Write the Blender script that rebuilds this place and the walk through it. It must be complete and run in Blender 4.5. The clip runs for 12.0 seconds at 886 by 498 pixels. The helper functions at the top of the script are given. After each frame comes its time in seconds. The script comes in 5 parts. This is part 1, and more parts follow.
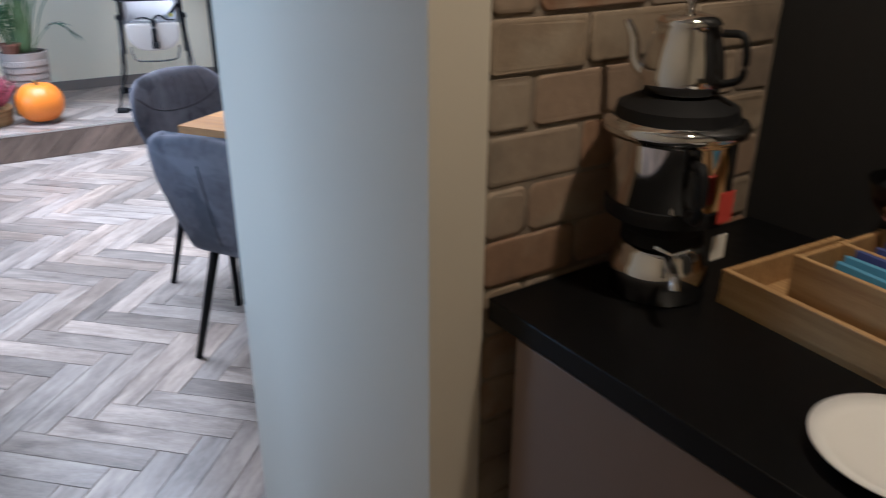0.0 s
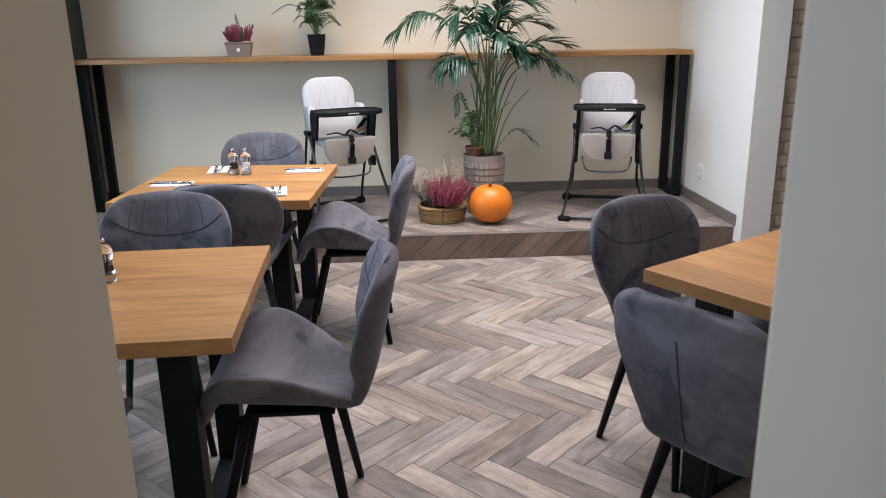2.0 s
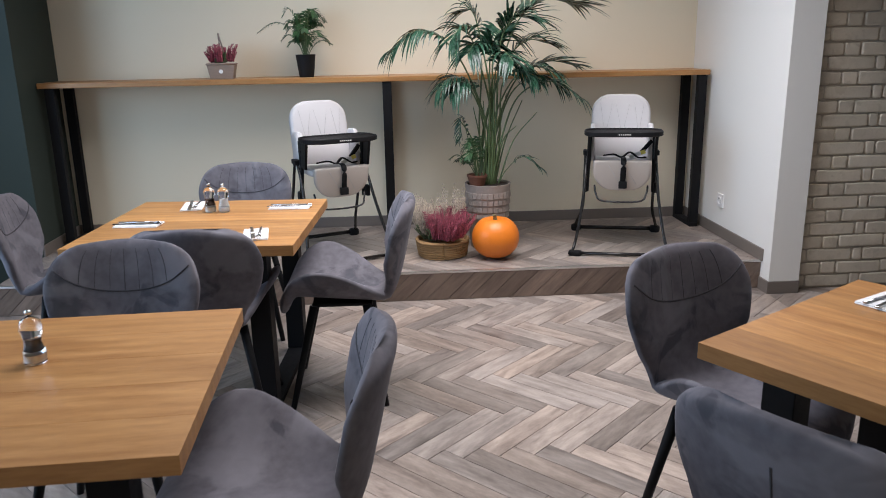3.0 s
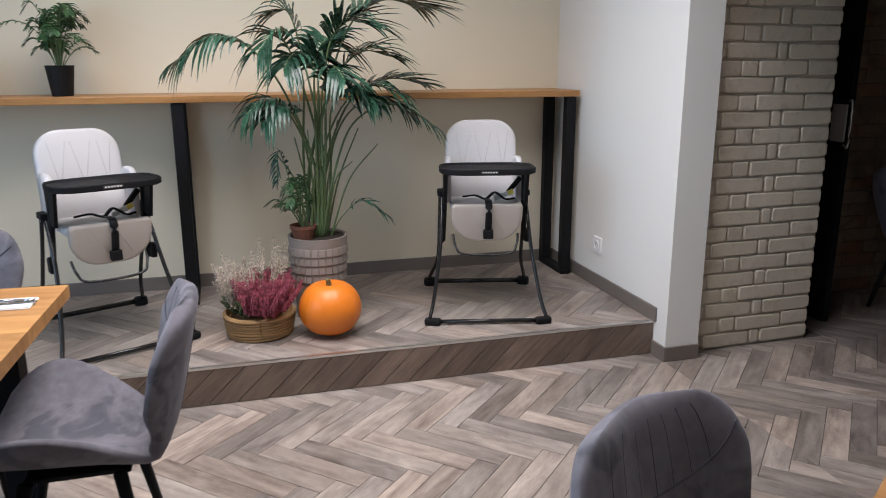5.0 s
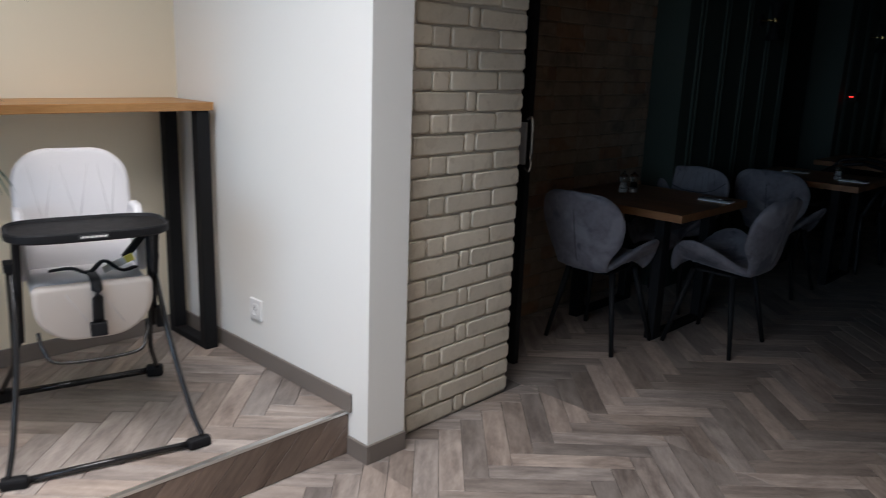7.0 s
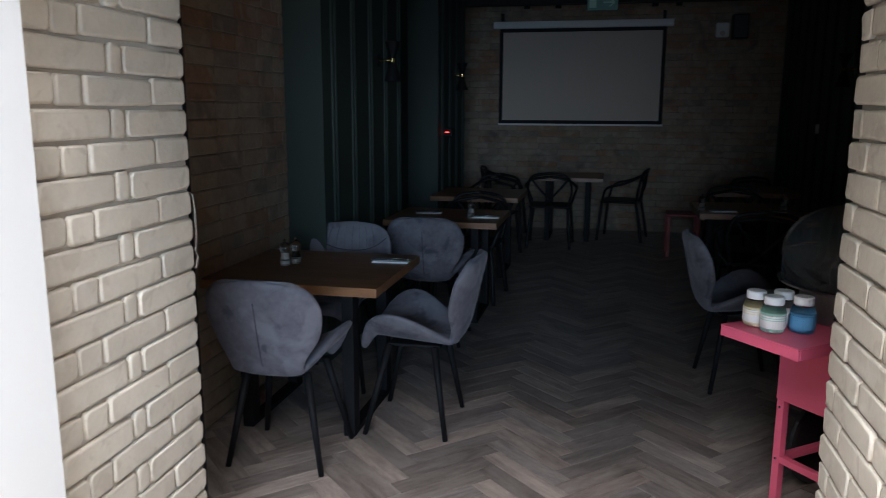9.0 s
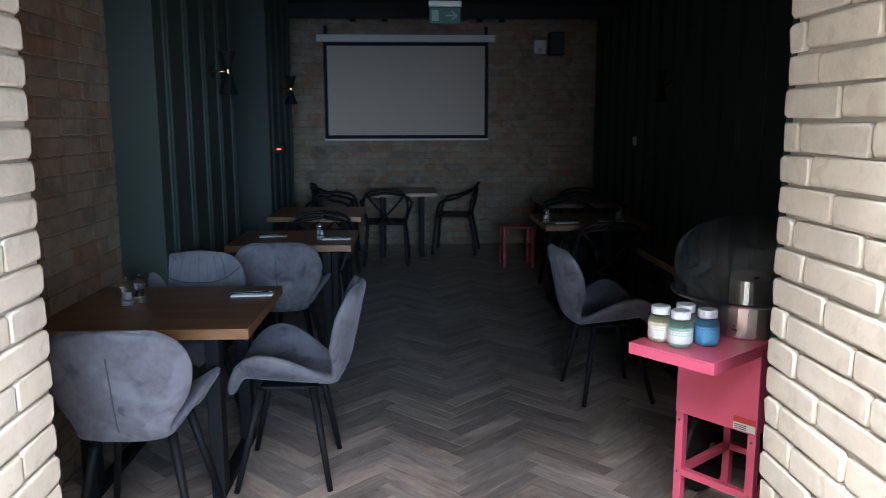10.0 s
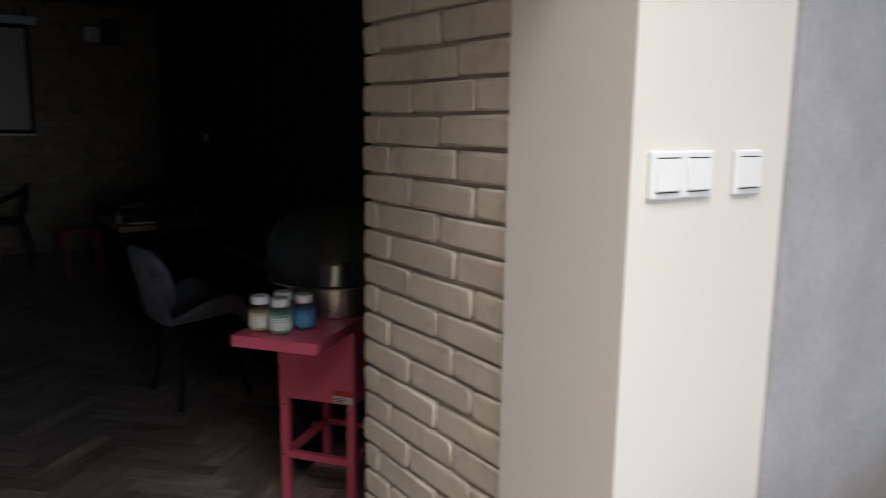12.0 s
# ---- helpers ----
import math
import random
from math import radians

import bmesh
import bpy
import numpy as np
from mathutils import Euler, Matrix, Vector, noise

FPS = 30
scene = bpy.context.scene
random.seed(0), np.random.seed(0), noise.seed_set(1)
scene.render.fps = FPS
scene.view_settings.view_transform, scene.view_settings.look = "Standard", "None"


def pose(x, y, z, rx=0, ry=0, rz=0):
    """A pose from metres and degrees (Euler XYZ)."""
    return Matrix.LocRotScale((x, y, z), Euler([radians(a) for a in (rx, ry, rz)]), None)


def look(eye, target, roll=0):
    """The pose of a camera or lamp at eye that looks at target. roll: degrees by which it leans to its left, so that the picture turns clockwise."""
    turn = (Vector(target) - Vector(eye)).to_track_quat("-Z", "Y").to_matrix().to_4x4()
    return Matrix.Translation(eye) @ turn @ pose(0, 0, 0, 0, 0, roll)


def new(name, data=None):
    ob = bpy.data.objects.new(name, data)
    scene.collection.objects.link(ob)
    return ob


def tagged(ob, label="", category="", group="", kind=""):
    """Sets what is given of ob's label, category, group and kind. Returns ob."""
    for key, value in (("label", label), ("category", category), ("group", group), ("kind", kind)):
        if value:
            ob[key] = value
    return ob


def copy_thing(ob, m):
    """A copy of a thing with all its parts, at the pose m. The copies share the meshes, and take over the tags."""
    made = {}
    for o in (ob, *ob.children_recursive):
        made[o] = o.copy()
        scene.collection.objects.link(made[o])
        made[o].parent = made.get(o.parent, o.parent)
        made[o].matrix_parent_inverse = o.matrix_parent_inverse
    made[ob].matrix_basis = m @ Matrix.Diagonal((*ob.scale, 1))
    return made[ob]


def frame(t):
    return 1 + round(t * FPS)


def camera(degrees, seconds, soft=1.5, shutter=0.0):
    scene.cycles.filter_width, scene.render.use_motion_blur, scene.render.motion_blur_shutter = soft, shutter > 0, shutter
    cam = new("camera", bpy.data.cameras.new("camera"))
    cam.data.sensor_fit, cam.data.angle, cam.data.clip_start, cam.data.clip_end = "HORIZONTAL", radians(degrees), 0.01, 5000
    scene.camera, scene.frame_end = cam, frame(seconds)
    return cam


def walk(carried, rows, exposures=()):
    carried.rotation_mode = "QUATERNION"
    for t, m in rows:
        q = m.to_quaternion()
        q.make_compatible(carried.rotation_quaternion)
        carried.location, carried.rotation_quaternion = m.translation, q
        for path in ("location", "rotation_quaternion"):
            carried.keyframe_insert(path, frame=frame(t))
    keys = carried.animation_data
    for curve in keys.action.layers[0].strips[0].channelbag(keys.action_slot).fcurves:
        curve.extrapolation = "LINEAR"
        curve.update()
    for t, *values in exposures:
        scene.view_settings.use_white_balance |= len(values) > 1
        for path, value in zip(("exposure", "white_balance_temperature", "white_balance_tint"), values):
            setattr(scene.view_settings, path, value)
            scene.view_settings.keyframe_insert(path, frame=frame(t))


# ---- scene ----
cam = camera(60.4, 12.0, soft=0.9, shutter=0.35)
PATH = [
    (0, (0.008, 0.471, 1.448), (-1.512, 1.498, 0.649), 0.3),
    (0.5, (-0.098, 0.439, 1.455), (-1.806, 1.145, 0.692), -0.7),
    (1, (-0.233, 0.454, 1.472), (-2.069, 0.837, 0.777), -1.1),
    (1.5, (-0.4, 0.488, 1.482), (-2.298, 0.641, 0.871), -1.3),
    (2, (-0.603, 0.46, 1.47), (-2.521, 0.562, 0.91), -0.9),
    (2.5, (-0.839, 0.427, 1.478), (-2.766, 0.536, 0.956), -1.1),
    (2.7, (-0.925, 0.433, 1.474), (-2.854, 0.545, 0.955), -1.1),
    (4.3, (-1.794, 0.553, 1.497), (-3.7, 0.908, 1.008), -0.3),
    (4.5, (-1.932, 0.525, 1.483), (-3.816, 0.982, 0.993), 0.1),
    (5, (-2.178, 0.626, 1.466), (-4.043, 1.16, 0.979), -0.1),
    (5.5, (-2.458, 0.661, 1.457), (-4.278, 1.34, 0.981), 0.3),
    (6, (-2.767, 0.727, 1.443), (-4.408, 1.766, 0.962), 0.7),
    (6.5, (-3.02, 0.82, 1.453), (-4.521, 2.05, 0.971), 1.3),
    (7, (-3.278, 0.972, 1.484), (-4.633, 2.364, 1.007), 2.1),
    (7.5, (-3.537, 1.097, 1.479), (-4.652, 2.693, 1.021), 2.2),
    (7.7, (-3.645, 1.129, 1.482), (-4.628, 2.812, 1.036), 1.5),
    (9.3, (-4.217, 1.587, 1.543), (-4.499, 3.535, 1.191), 0.3),
    (9.5, (-4.276, 1.642, 1.541), (-4.452, 3.604, 1.197), 0.3),
    (10, (-4.472, 1.733, 1.539), (-4.39, 3.704, 1.212), -0.1),
    (10.5, (-4.601, 1.766, 1.54), (-4.346, 3.723, 1.219), -1.0),
    (11, (-4.616, 1.767, 1.534), (-4.163, 3.688, 1.211), -0.9),
    (11.5, (-4.599, 1.759, 1.531), (-3.874, 3.593, 1.2), -0.4),
    (12, (-4.554, 1.737, 1.522), (-3.445, 3.368, 1.196), 0.8),
]
EXPOSURES = [(0, 0.66, 4950, 10), (0.5, 0.47, 5450, 11), (1, 0.16, 6050, 15), (1.5, 0.0, 6050, 15), (2, 0.0, 6000, 15), (2.5, -0.12, 5950, 14), (5, -0.22, 6000, 14), (6.5, -0.16, 6000, 14), (7, -0.02, 5950, 12), (7.7, 0.08, 5950, 12), (9.3, 1.85, 5650, 11), (10, 2.48, 5600, 11), (10.8, 2.33, 5800, 11), (11.5, 1.55, 5950, 12), (12, 0.12, 6300, 12)]
walk(cam, [(t, look(eye, target, roll)) for t, eye, target, roll in PATH], EXPOSURES)

# ---- world and large lights ----
world = bpy.data.worlds.new("world")
scene.world = world
world.use_nodes = True
sky = world.node_tree.nodes.new("ShaderNodeTexSky")
sky.sky_type, sky.sun_disc = "NISHITA", False
sky.sun_elevation, sky.sun_rotation = radians(35), radians(200)
world.node_tree.links.new(sky.outputs[0], world.node_tree.nodes["Background"].inputs[0])
world.node_tree.nodes["Background"].inputs[1].default_value = 0.12


def area(name, m, sx, sy, power, colour):
    data = bpy.data.lights.new(name, "AREA")
    data.shape, data.size, data.size_y, data.energy, data.color = "RECTANGLE", sx, sy, power, colour
    ob = new(name, data)
    ob.matrix_basis = m
    return ob


# daylight in the opening of the south window, and the glazed roof light over the tables
area("window_daylight", pose(-3.6, -2.9, 1.7, 90, 0, 0), 2.6, 2.0, 86, (0.57, 0.79, 1.0))
area("rooflight_daylight", pose(-4.55, 0.78, 3.30), 2.2, 2.2, 110, (1.0, 0.93, 0.86)).data.spread = radians(125)
# warm spot over the buffet
area("buffet_spot", pose(-0.15, 1.36, 2.55), 0.12, 0.12, 11, (1.0, 0.72, 0.42))

# ---- materials ----


def mat(name, colour=(0.5, 0.5, 0.5), rough=0.6, metal=0.0, noise_scale=12.0, vary=0.15, bump=0.1, fine=120.0, stretch=(1, 1, 1), spec=0.5, sheen=0.0, random_vary=0.0, tints=None, rough_vary=0.1, marks=()):
    """A surface with two scales of variation: large patches and fine grain, both in metres."""
    m = bpy.data.materials.new(name)
    m.use_nodes = True
    nt = m.node_tree
    N, L = nt.nodes, nt.links
    b = N["Principled BSDF"]
    b.inputs["Roughness"].default_value, b.inputs["Metallic"].default_value = rough, metal
    b.inputs["Specular IOR Level"].default_value = spec
    if sheen:
        b.inputs["Sheen Weight"].default_value, b.inputs["Sheen Roughness"].default_value = sheen, 0.4
        b.inputs["Sheen Tint"].default_value = (*[min(1, c * 2.2 + 0.2) for c in colour], 1)
    co = N.new("ShaderNodeTexCoord")
    mp = N.new("ShaderNodeMapping")
    mp.inputs["Scale"].default_value = stretch
    L.new(co.outputs["Object"], mp.inputs[0])
    info = N.new("ShaderNodeObjectInfo")
    geo = N.new("ShaderNodeNewGeometry")
    rnd = N.new("ShaderNodeMath")
    rnd.operation = "ADD"
    L.new(info.outputs["Random"], rnd.inputs[0])
    L.new(geo.outputs["Random Per Island"], rnd.inputs[1])
    fr = N.new("ShaderNodeMath")
    fr.operation = "FRACT"
    L.new(rnd.outputs[0], fr.inputs[0])
    off = N.new("ShaderNodeMath")
    off.operation = "MULTIPLY"
    off.inputs[1].default_value = 37.0 if random_vary or tints else 0.0
    L.new(fr.outputs[0], off.inputs[0])
    big, small = N.new("ShaderNodeTexNoise"), N.new("ShaderNodeTexNoise")
    for n, sc, det in ((big, noise_scale, 4), (small, fine, 6)):
        n.noise_dimensions = "4D"
        n.inputs["Scale"].default_value, n.inputs["Detail"].default_value = sc, det
        L.new(mp.outputs[0], n.inputs["Vector"])
        L.new(off.outputs[0], n.inputs["W"])
    if tints:
        ramp = N.new("ShaderNodeValToRGB")
        ramp.color_ramp.interpolation = "LINEAR"
        while len(ramp.color_ramp.elements) < len(tints):
            ramp.color_ramp.elements.new(0.5)
        for k, c in enumerate(tints):
            e = ramp.color_ramp.elements[k]
            e.position, e.color = k / max(1, len(tints) - 1), (*c, 1)
        L.new(fr.outputs[0], ramp.inputs[0])
        base = ramp.outputs[0]
    else:
        rgb = N.new("ShaderNodeRGB")
        rgb.outputs[0].default_value = (*colour, 1)
        base = rgb.outputs[0]
    val = N.new("ShaderNodeMath")
    val.operation = "MULTIPLY_ADD"
    val.inputs[1].default_value, val.inputs[2].default_value = vary * 2, 1 - vary
    mixn = N.new("ShaderNodeMath")
    mixn.operation = "MULTIPLY_ADD"
    mixn.inputs[1].default_value = 0.4
    sub = N.new("ShaderNodeMath")
    sub.operation = "MULTIPLY"
    sub.inputs[1].default_value = 0.6
    L.new(big.outputs[0], sub.inputs[0])
    L.new(small.outputs[0], mixn.inputs[0])
    L.new(sub.outputs[0], mixn.inputs[2])
    L.new(mixn.outputs[0], val.inputs[0])
    mul = N.new("ShaderNodeVectorMath")
    mul.operation = "SCALE"
    L.new(base, mul.inputs[0])
    L.new(val.outputs[0], mul.inputs["Scale"])
    last = mul.outputs[0]
    if random_vary:
        rv = N.new("ShaderNodeMath")
        rv.operation = "MULTIPLY_ADD"
        rv.inputs[1].default_value, rv.inputs[2].default_value = random_vary * 2, 1 - random_vary
        L.new(fr.outputs[0], rv.inputs[0])
        mul2 = N.new("ShaderNodeVectorMath")
        mul2.operation = "SCALE"
        L.new(last, mul2.inputs[0])
        L.new(rv.outputs[0], mul2.inputs["Scale"])
        last = mul2.outputs[0]
    # marks of a shape of their own (smears, stains, brushed nap): colour, scale, threshold, softness, strength
    for n_mark, (tone, size, level, soft, amount) in enumerate(marks):
        place, shift, patch, cut, tint = N.new("ShaderNodeNewGeometry"), N.new("ShaderNodeVectorMath"), N.new("ShaderNodeTexNoise"), N.new("ShaderNodeMapRange"), N.new("ShaderNodeMix")
        shift.inputs[1].default_value = (11.3 * n_mark, 4.7, 2.9 * n_mark)
        L.new(place.outputs["Position"], shift.inputs[0])
        patch.inputs["Scale"].default_value, patch.inputs["Detail"].default_value, patch.inputs["Distortion"].default_value = size, 5, 0.6
        L.new(shift.outputs[0], patch.inputs["Vector"])
        cut.inputs["From Min"].default_value, cut.inputs["From Max"].default_value, cut.inputs["To Max"].default_value = level - soft, level + soft, amount
        L.new(patch.outputs[0], cut.inputs["Value"])
        tint.data_type = "RGBA"
        tint.inputs[7].default_value = (*tone, 1)
        L.new(cut.outputs[0], tint.inputs[0])
        L.new(last, tint.inputs[6])
        last = tint.outputs[2]
    L.new(last, b.inputs["Base Color"])
    ro = N.new("ShaderNodeMath")
    ro.operation = "MULTIPLY_ADD"
    ro.use_clamp = True
    ro.inputs[1].default_value, ro.inputs[2].default_value = rough_vary * 2, rough - rough_vary
    L.new(big.outputs[0], ro.inputs[0])
    L.new(ro.outputs[0], b.inputs["Roughness"])
    if bump:
        bp = N.new("ShaderNodeBump")
        bp.inputs["Strength"].default_value, bp.inputs["Distance"].default_value = bump, 0.004
        L.new(mixn.outputs[0], bp.inputs["Height"])
        L.new(bp.outputs[0], b.inputs["Normal"])
    return m


def wood(name, light, dark, grain=(1.6, 26, 26), rough=0.45, random=True, contrast=1.0, spread=0.62, rings=0.16, pores=0.22, cool=0.0):
    """Oiled or printed wood: long grain along local x, cathedral rings and pores."""
    m = bpy.data.materials.new(name)
    m.use_nodes = True
    N, L = m.node_tree.nodes, m.node_tree.links
    b = N["Principled BSDF"]
    co, mp = N.new("ShaderNodeTexCoord"), N.new("ShaderNodeMapping")
    mp.inputs["Scale"].default_value = grain
    L.new(co.outputs["Object"], mp.inputs[0])
    info, geo, add = N.new("ShaderNodeObjectInfo"), N.new("ShaderNodeNewGeometry"), N.new("ShaderNodeMath")
    L.new(info.outputs["Random"], add.inputs[0])
    L.new(geo.outputs["Random Per Island"], add.inputs[1])
    w = N.new("ShaderNodeMath")
    w.operation = "MULTIPLY"
    w.inputs[1].default_value = 53.0
    L.new(add.outputs[0], w.inputs[0])
    n1, n2 = N.new("ShaderNodeTexNoise"), N.new("ShaderNodeTexNoise")
    for n, sc, det, dist in ((n1, 1.0, 5, 1.6), (n2, 5.0, 6, 0.4)):
        n.noise_dimensions = "4D"
        n.inputs["Scale"].default_value, n.inputs["Detail"].default_value, n.inputs["Distortion"].default_value = sc, det, dist
        L.new(mp.outputs[0], n.inputs["Vector"])
        L.new(w.outputs[0], n.inputs["W"])
    mix = N.new("ShaderNodeMath")
    mix.operation = "MULTIPLY_ADD"
    mix.inputs[1].default_value = 0.35
    half = N.new("ShaderNodeMath")
    half.operation = "MULTIPLY"
    half.inputs[1].default_value = 0.65
    L.new(n1.outputs[0], half.inputs[0])
    L.new(n2.outputs[0], mix.inputs[0])
    L.new(half.outputs[0], mix.inputs[2])
    n3, moved, wave = N.new("ShaderNodeTexNoise"), N.new("ShaderNodeVectorMath"), N.new("ShaderNodeTexWave")
    n3.noise_dimensions = "4D"
    n3.inputs["Scale"].default_value, n3.inputs["Detail"].default_value = 22.0, 3
    L.new(mp.outputs[0], n3.inputs["Vector"])
    L.new(w.outputs[0], n3.inputs["W"])
    L.new(mp.outputs[0], moved.inputs[0])
    L.new(w.outputs[0], moved.inputs[1])
    wave.wave_type, wave.bands_direction = "BANDS", "Y"
    wave.inputs["Scale"].default_value, wave.inputs["Distortion"].default_value = 1.1, 14.0
    wave.inputs["Detail"].default_value, wave.inputs["Detail Scale"].default_value = 1.5, 0.45
    L.new(moved.outputs[0], wave.inputs["Vector"])
    for source, weight in ((n3.outputs[0], pores), (wave.outputs["Fac"], rings)):
        centred, summed = N.new("ShaderNodeMath"), N.new("ShaderNodeMath")
        centred.operation, summed.operation = "SUBTRACT", "MULTIPLY_ADD"
        centred.inputs[1].default_value, summed.inputs[1].default_value = 0.5, weight
        L.new(source, centred.inputs[0])
        L.new(centred.outputs[0], summed.inputs[0])
        L.new(mix.outputs[0], summed.inputs[2])
        mix = summed
    ramp = N.new("ShaderNodeValToRGB")
    ramp.color_ramp.elements[0].position, ramp.color_ramp.elements[0].color = 0.5 - 0.17 / contrast, (*dark, 1)
    ramp.color_ramp.elements[1].position, ramp.color_ramp.elements[1].color = 0.5 + 0.15 / contrast, (*light, 1)
    L.new(mix.outputs[0], ramp.inputs[0])
    last = ramp.outputs[0]
    if random:
        fr, rv, sc = N.new("ShaderNodeMath"), N.new("ShaderNodeMath"), N.new("ShaderNodeVectorMath")
        fr.operation, rv.operation, sc.operation = "FRACT", "MULTIPLY_ADD", "SCALE"
        rv.inputs[1].default_value, rv.inputs[2].default_value = spread, 1 - spread / 2
        L.new(add.outputs[0], fr.inputs[0])
        L.new(fr.outputs[0], rv.inputs[0])
        L.new(last, sc.inputs[0])
        L.new(rv.outputs[0], sc.inputs["Scale"])
        last = sc.outputs[0]
    if cool:
        # some boards lean to grey, others to brown
        part_of, hue = N.new("ShaderNodeMath"), N.new("ShaderNodeHueSaturation")
        part_of.operation = "MULTIPLY_ADD"
        twist = N.new("ShaderNodeMath")
        twist.operation = "PINGPONG"
        twist.inputs[1].default_value = 0.23
        L.new(add.outputs[0], twist.inputs[0])
        part_of.inputs[1].default_value, part_of.inputs[2].default_value = -cool / 0.23, 1.0 + cool * 0.2
        L.new(twist.outputs[0], part_of.inputs[0])
        L.new(part_of.outputs[0], hue.inputs["Saturation"])
        L.new(last, hue.inputs["Color"])
        last = hue.outputs[0]
    L.new(last, b.inputs["Base Color"])
    ro = N.new("ShaderNodeMath")
    ro.operation = "MULTIPLY_ADD"
    ro.inputs[1].default_value, ro.inputs[2].default_value = 0.25, rough - 0.12
    L.new(n2.outputs[0], ro.inputs[0])
    L.new(ro.outputs[0], b.inputs["Roughness"])
    bp = N.new("ShaderNodeBump")
    bp.inputs["Strength"].default_value, bp.inputs["Distance"].default_value = 0.12, 0.002
    L.new(mix.outputs[0], bp.inputs["Height"])
    L.new(bp.outputs[0], b.inputs["Normal"])
    return m


def glass(name, colour=(1, 1, 1), rough=0.02, ior=1.45):
    m = bpy.data.materials.new(name)
    m.use_nodes = True
    b = m.node_tree.nodes["Principled BSDF"]
    b.inputs["Base Color"].default_value, b.inputs["Roughness"].default_value = (*colour, 1), rough
    b.inputs["Transmission Weight"].default_value, b.inputs["IOR"].default_value = 1.0, ior
    return m


def glow(name, colour, strength):
    m = bpy.data.materials.new(name)
    m.use_nodes = True
    b = m.node_tree.nodes["Principled BSDF"]
    b.inputs["Base Color"].default_value = (*colour, 1)
    b.inputs["Emission Color"].default_value, b.inputs["Emission Strength"].default_value = (*colour, 1), strength
    return m


M_PLANK = wood("plank_tile", (0.40, 0.332, 0.282), (0.135, 0.105, 0.088), (2.0, 8, 8), 0.34, True, 0.95, 0.62, 0.03, 0.20, 0.35)
M_RISER = wood("riser_tile", (0.24, 0.175, 0.135), (0.09, 0.062, 0.047), (1.5, 9, 9), 0.45, True, 0.95, 0.5, 0.03, 0.2)
M_GROUT = mat("grout", (0.13, 0.115, 0.105), 0.9, vary=0.2)
M_CREAM = mat("cream_wall_paint", (0.76, 0.68, 0.52), 0.75, noise_scale=1.5, vary=0.03, bump=0.12, fine=300)
M_WHITE = mat("white_wall_paint", (0.80, 0.79, 0.75), 0.72, noise_scale=1.5, vary=0.03, bump=0.12, fine=300)
M_TEAL = mat("teal_wall_paint", (0.042, 0.054, 0.045), 0.6, spec=0.2, noise_scale=2, vary=0.08, bump=0.08, fine=250)
M_PIER = mat("cream_white_paint", (0.74, 0.712, 0.645), 0.72, noise_scale=1.5, vary=0.03, bump=0.12, fine=300)
M_COLUMN = mat("warm_white_paint", (0.61, 0.56, 0.46), 0.72, noise_scale=1.5, vary=0.04, bump=0.14, fine=260)
M_CONCRETE = mat("grey_concrete", (0.40, 0.40, 0.41), 0.7, noise_scale=6, vary=0.42, bump=0.25, fine=60)
M_BASE = mat("grey_brown_skirting_tile", (0.17, 0.145, 0.125), 0.5, noise_scale=6, vary=0.2, bump=0.1, stretch=(1, 1, 4))
M_TRIM = mat("brushed_aluminium", (0.75, 0.74, 0.72), 0.35, 1.0, vary=0.06)
M_BRICK = mat("painted_brick", (0.59, 0.535, 0.435), 0.75, noise_scale=11, vary=0.20, bump=0.8, fine=85, random_vary=0.07, marks=(((0.44, 0.385, 0.30), 16, 0.60, 0.05, 0.45), ((0.68, 0.63, 0.54), 9, 0.60, 0.06, 0.4)))
M_MORTAR = mat("mortar", (0.49, 0.44, 0.37), 0.9, noise_scale=20, vary=0.2, bump=0.6, fine=150)
M_OLD = mat("old_brick", rough=0.85, noise_scale=14, vary=0.5, bump=0.9, fine=45, tints=[(0.25, 0.190, 0.130), (0.27, 0.212, 0.152), (0.25, 0.142, 0.082), (0.28, 0.222, 0.165), (0.19, 0.148, 0.112)], marks=(((0.33, 0.275, 0.205), 5.5, 0.57, 0.06, 0.6), ((0.085, 0.07, 0.058), 4.0, 0.63, 0.08, 0.6)))
M_OLDM = mat("old_mortar", (0.225, 0.182, 0.138), 0.95, noise_scale=18, vary=0.3, bump=0.8, fine=90, marks=(((0.09, 0.072, 0.06), 6.0, 0.58, 0.08, 0.6),))
M_BLACKCEIL = mat("black_ceiling_paint", (0.012, 0.012, 0.013), 0.8, vary=0.2)
M_CEIL = mat("ceiling_paint", (0.78, 0.77, 0.74), 0.8, noise_scale=2, vary=0.02, bump=0.05)
M_OAK = wood("oiled_oak", (0.54, 0.285, 0.098), (0.30, 0.130, 0.036), (1.1, 7, 7), 0.42, True, 0.85, 0.26, 0.07, 0.30)
# the dining tables' oak again, darkened in colour for the dim room's shade
M_OAKSHADE = wood("shaded_oak", (0.28, 0.135, 0.060), (0.15, 0.068, 0.028), (1.3, 8, 8), 0.38, True, 0.9, 0.2, 0.12, 0.26)
M_OAKEDGE = wood("oak_edge", (0.40, 0.21, 0.08), (0.24, 0.115, 0.04), (1.5, 16, 16), 0.5, False)
M_BLACK = mat("black_powder_coat", (0.009, 0.009, 0.010), 0.6, spec=0.18, noise_scale=40, vary=0.2, bump=0.05, fine=400)
M_VELVET = mat("grey_velvet", (0.136, 0.130, 0.147), 0.9, noise_scale=6, vary=0.9, bump=0.10, fine=40, sheen=0.30, spec=0.12, marks=(((0.055, 0.058, 0.070), 7.0, 0.60, 0.03, 0.65), ((0.222, 0.217, 0.242), 4.5, 0.56, 0.04, 0.55)))
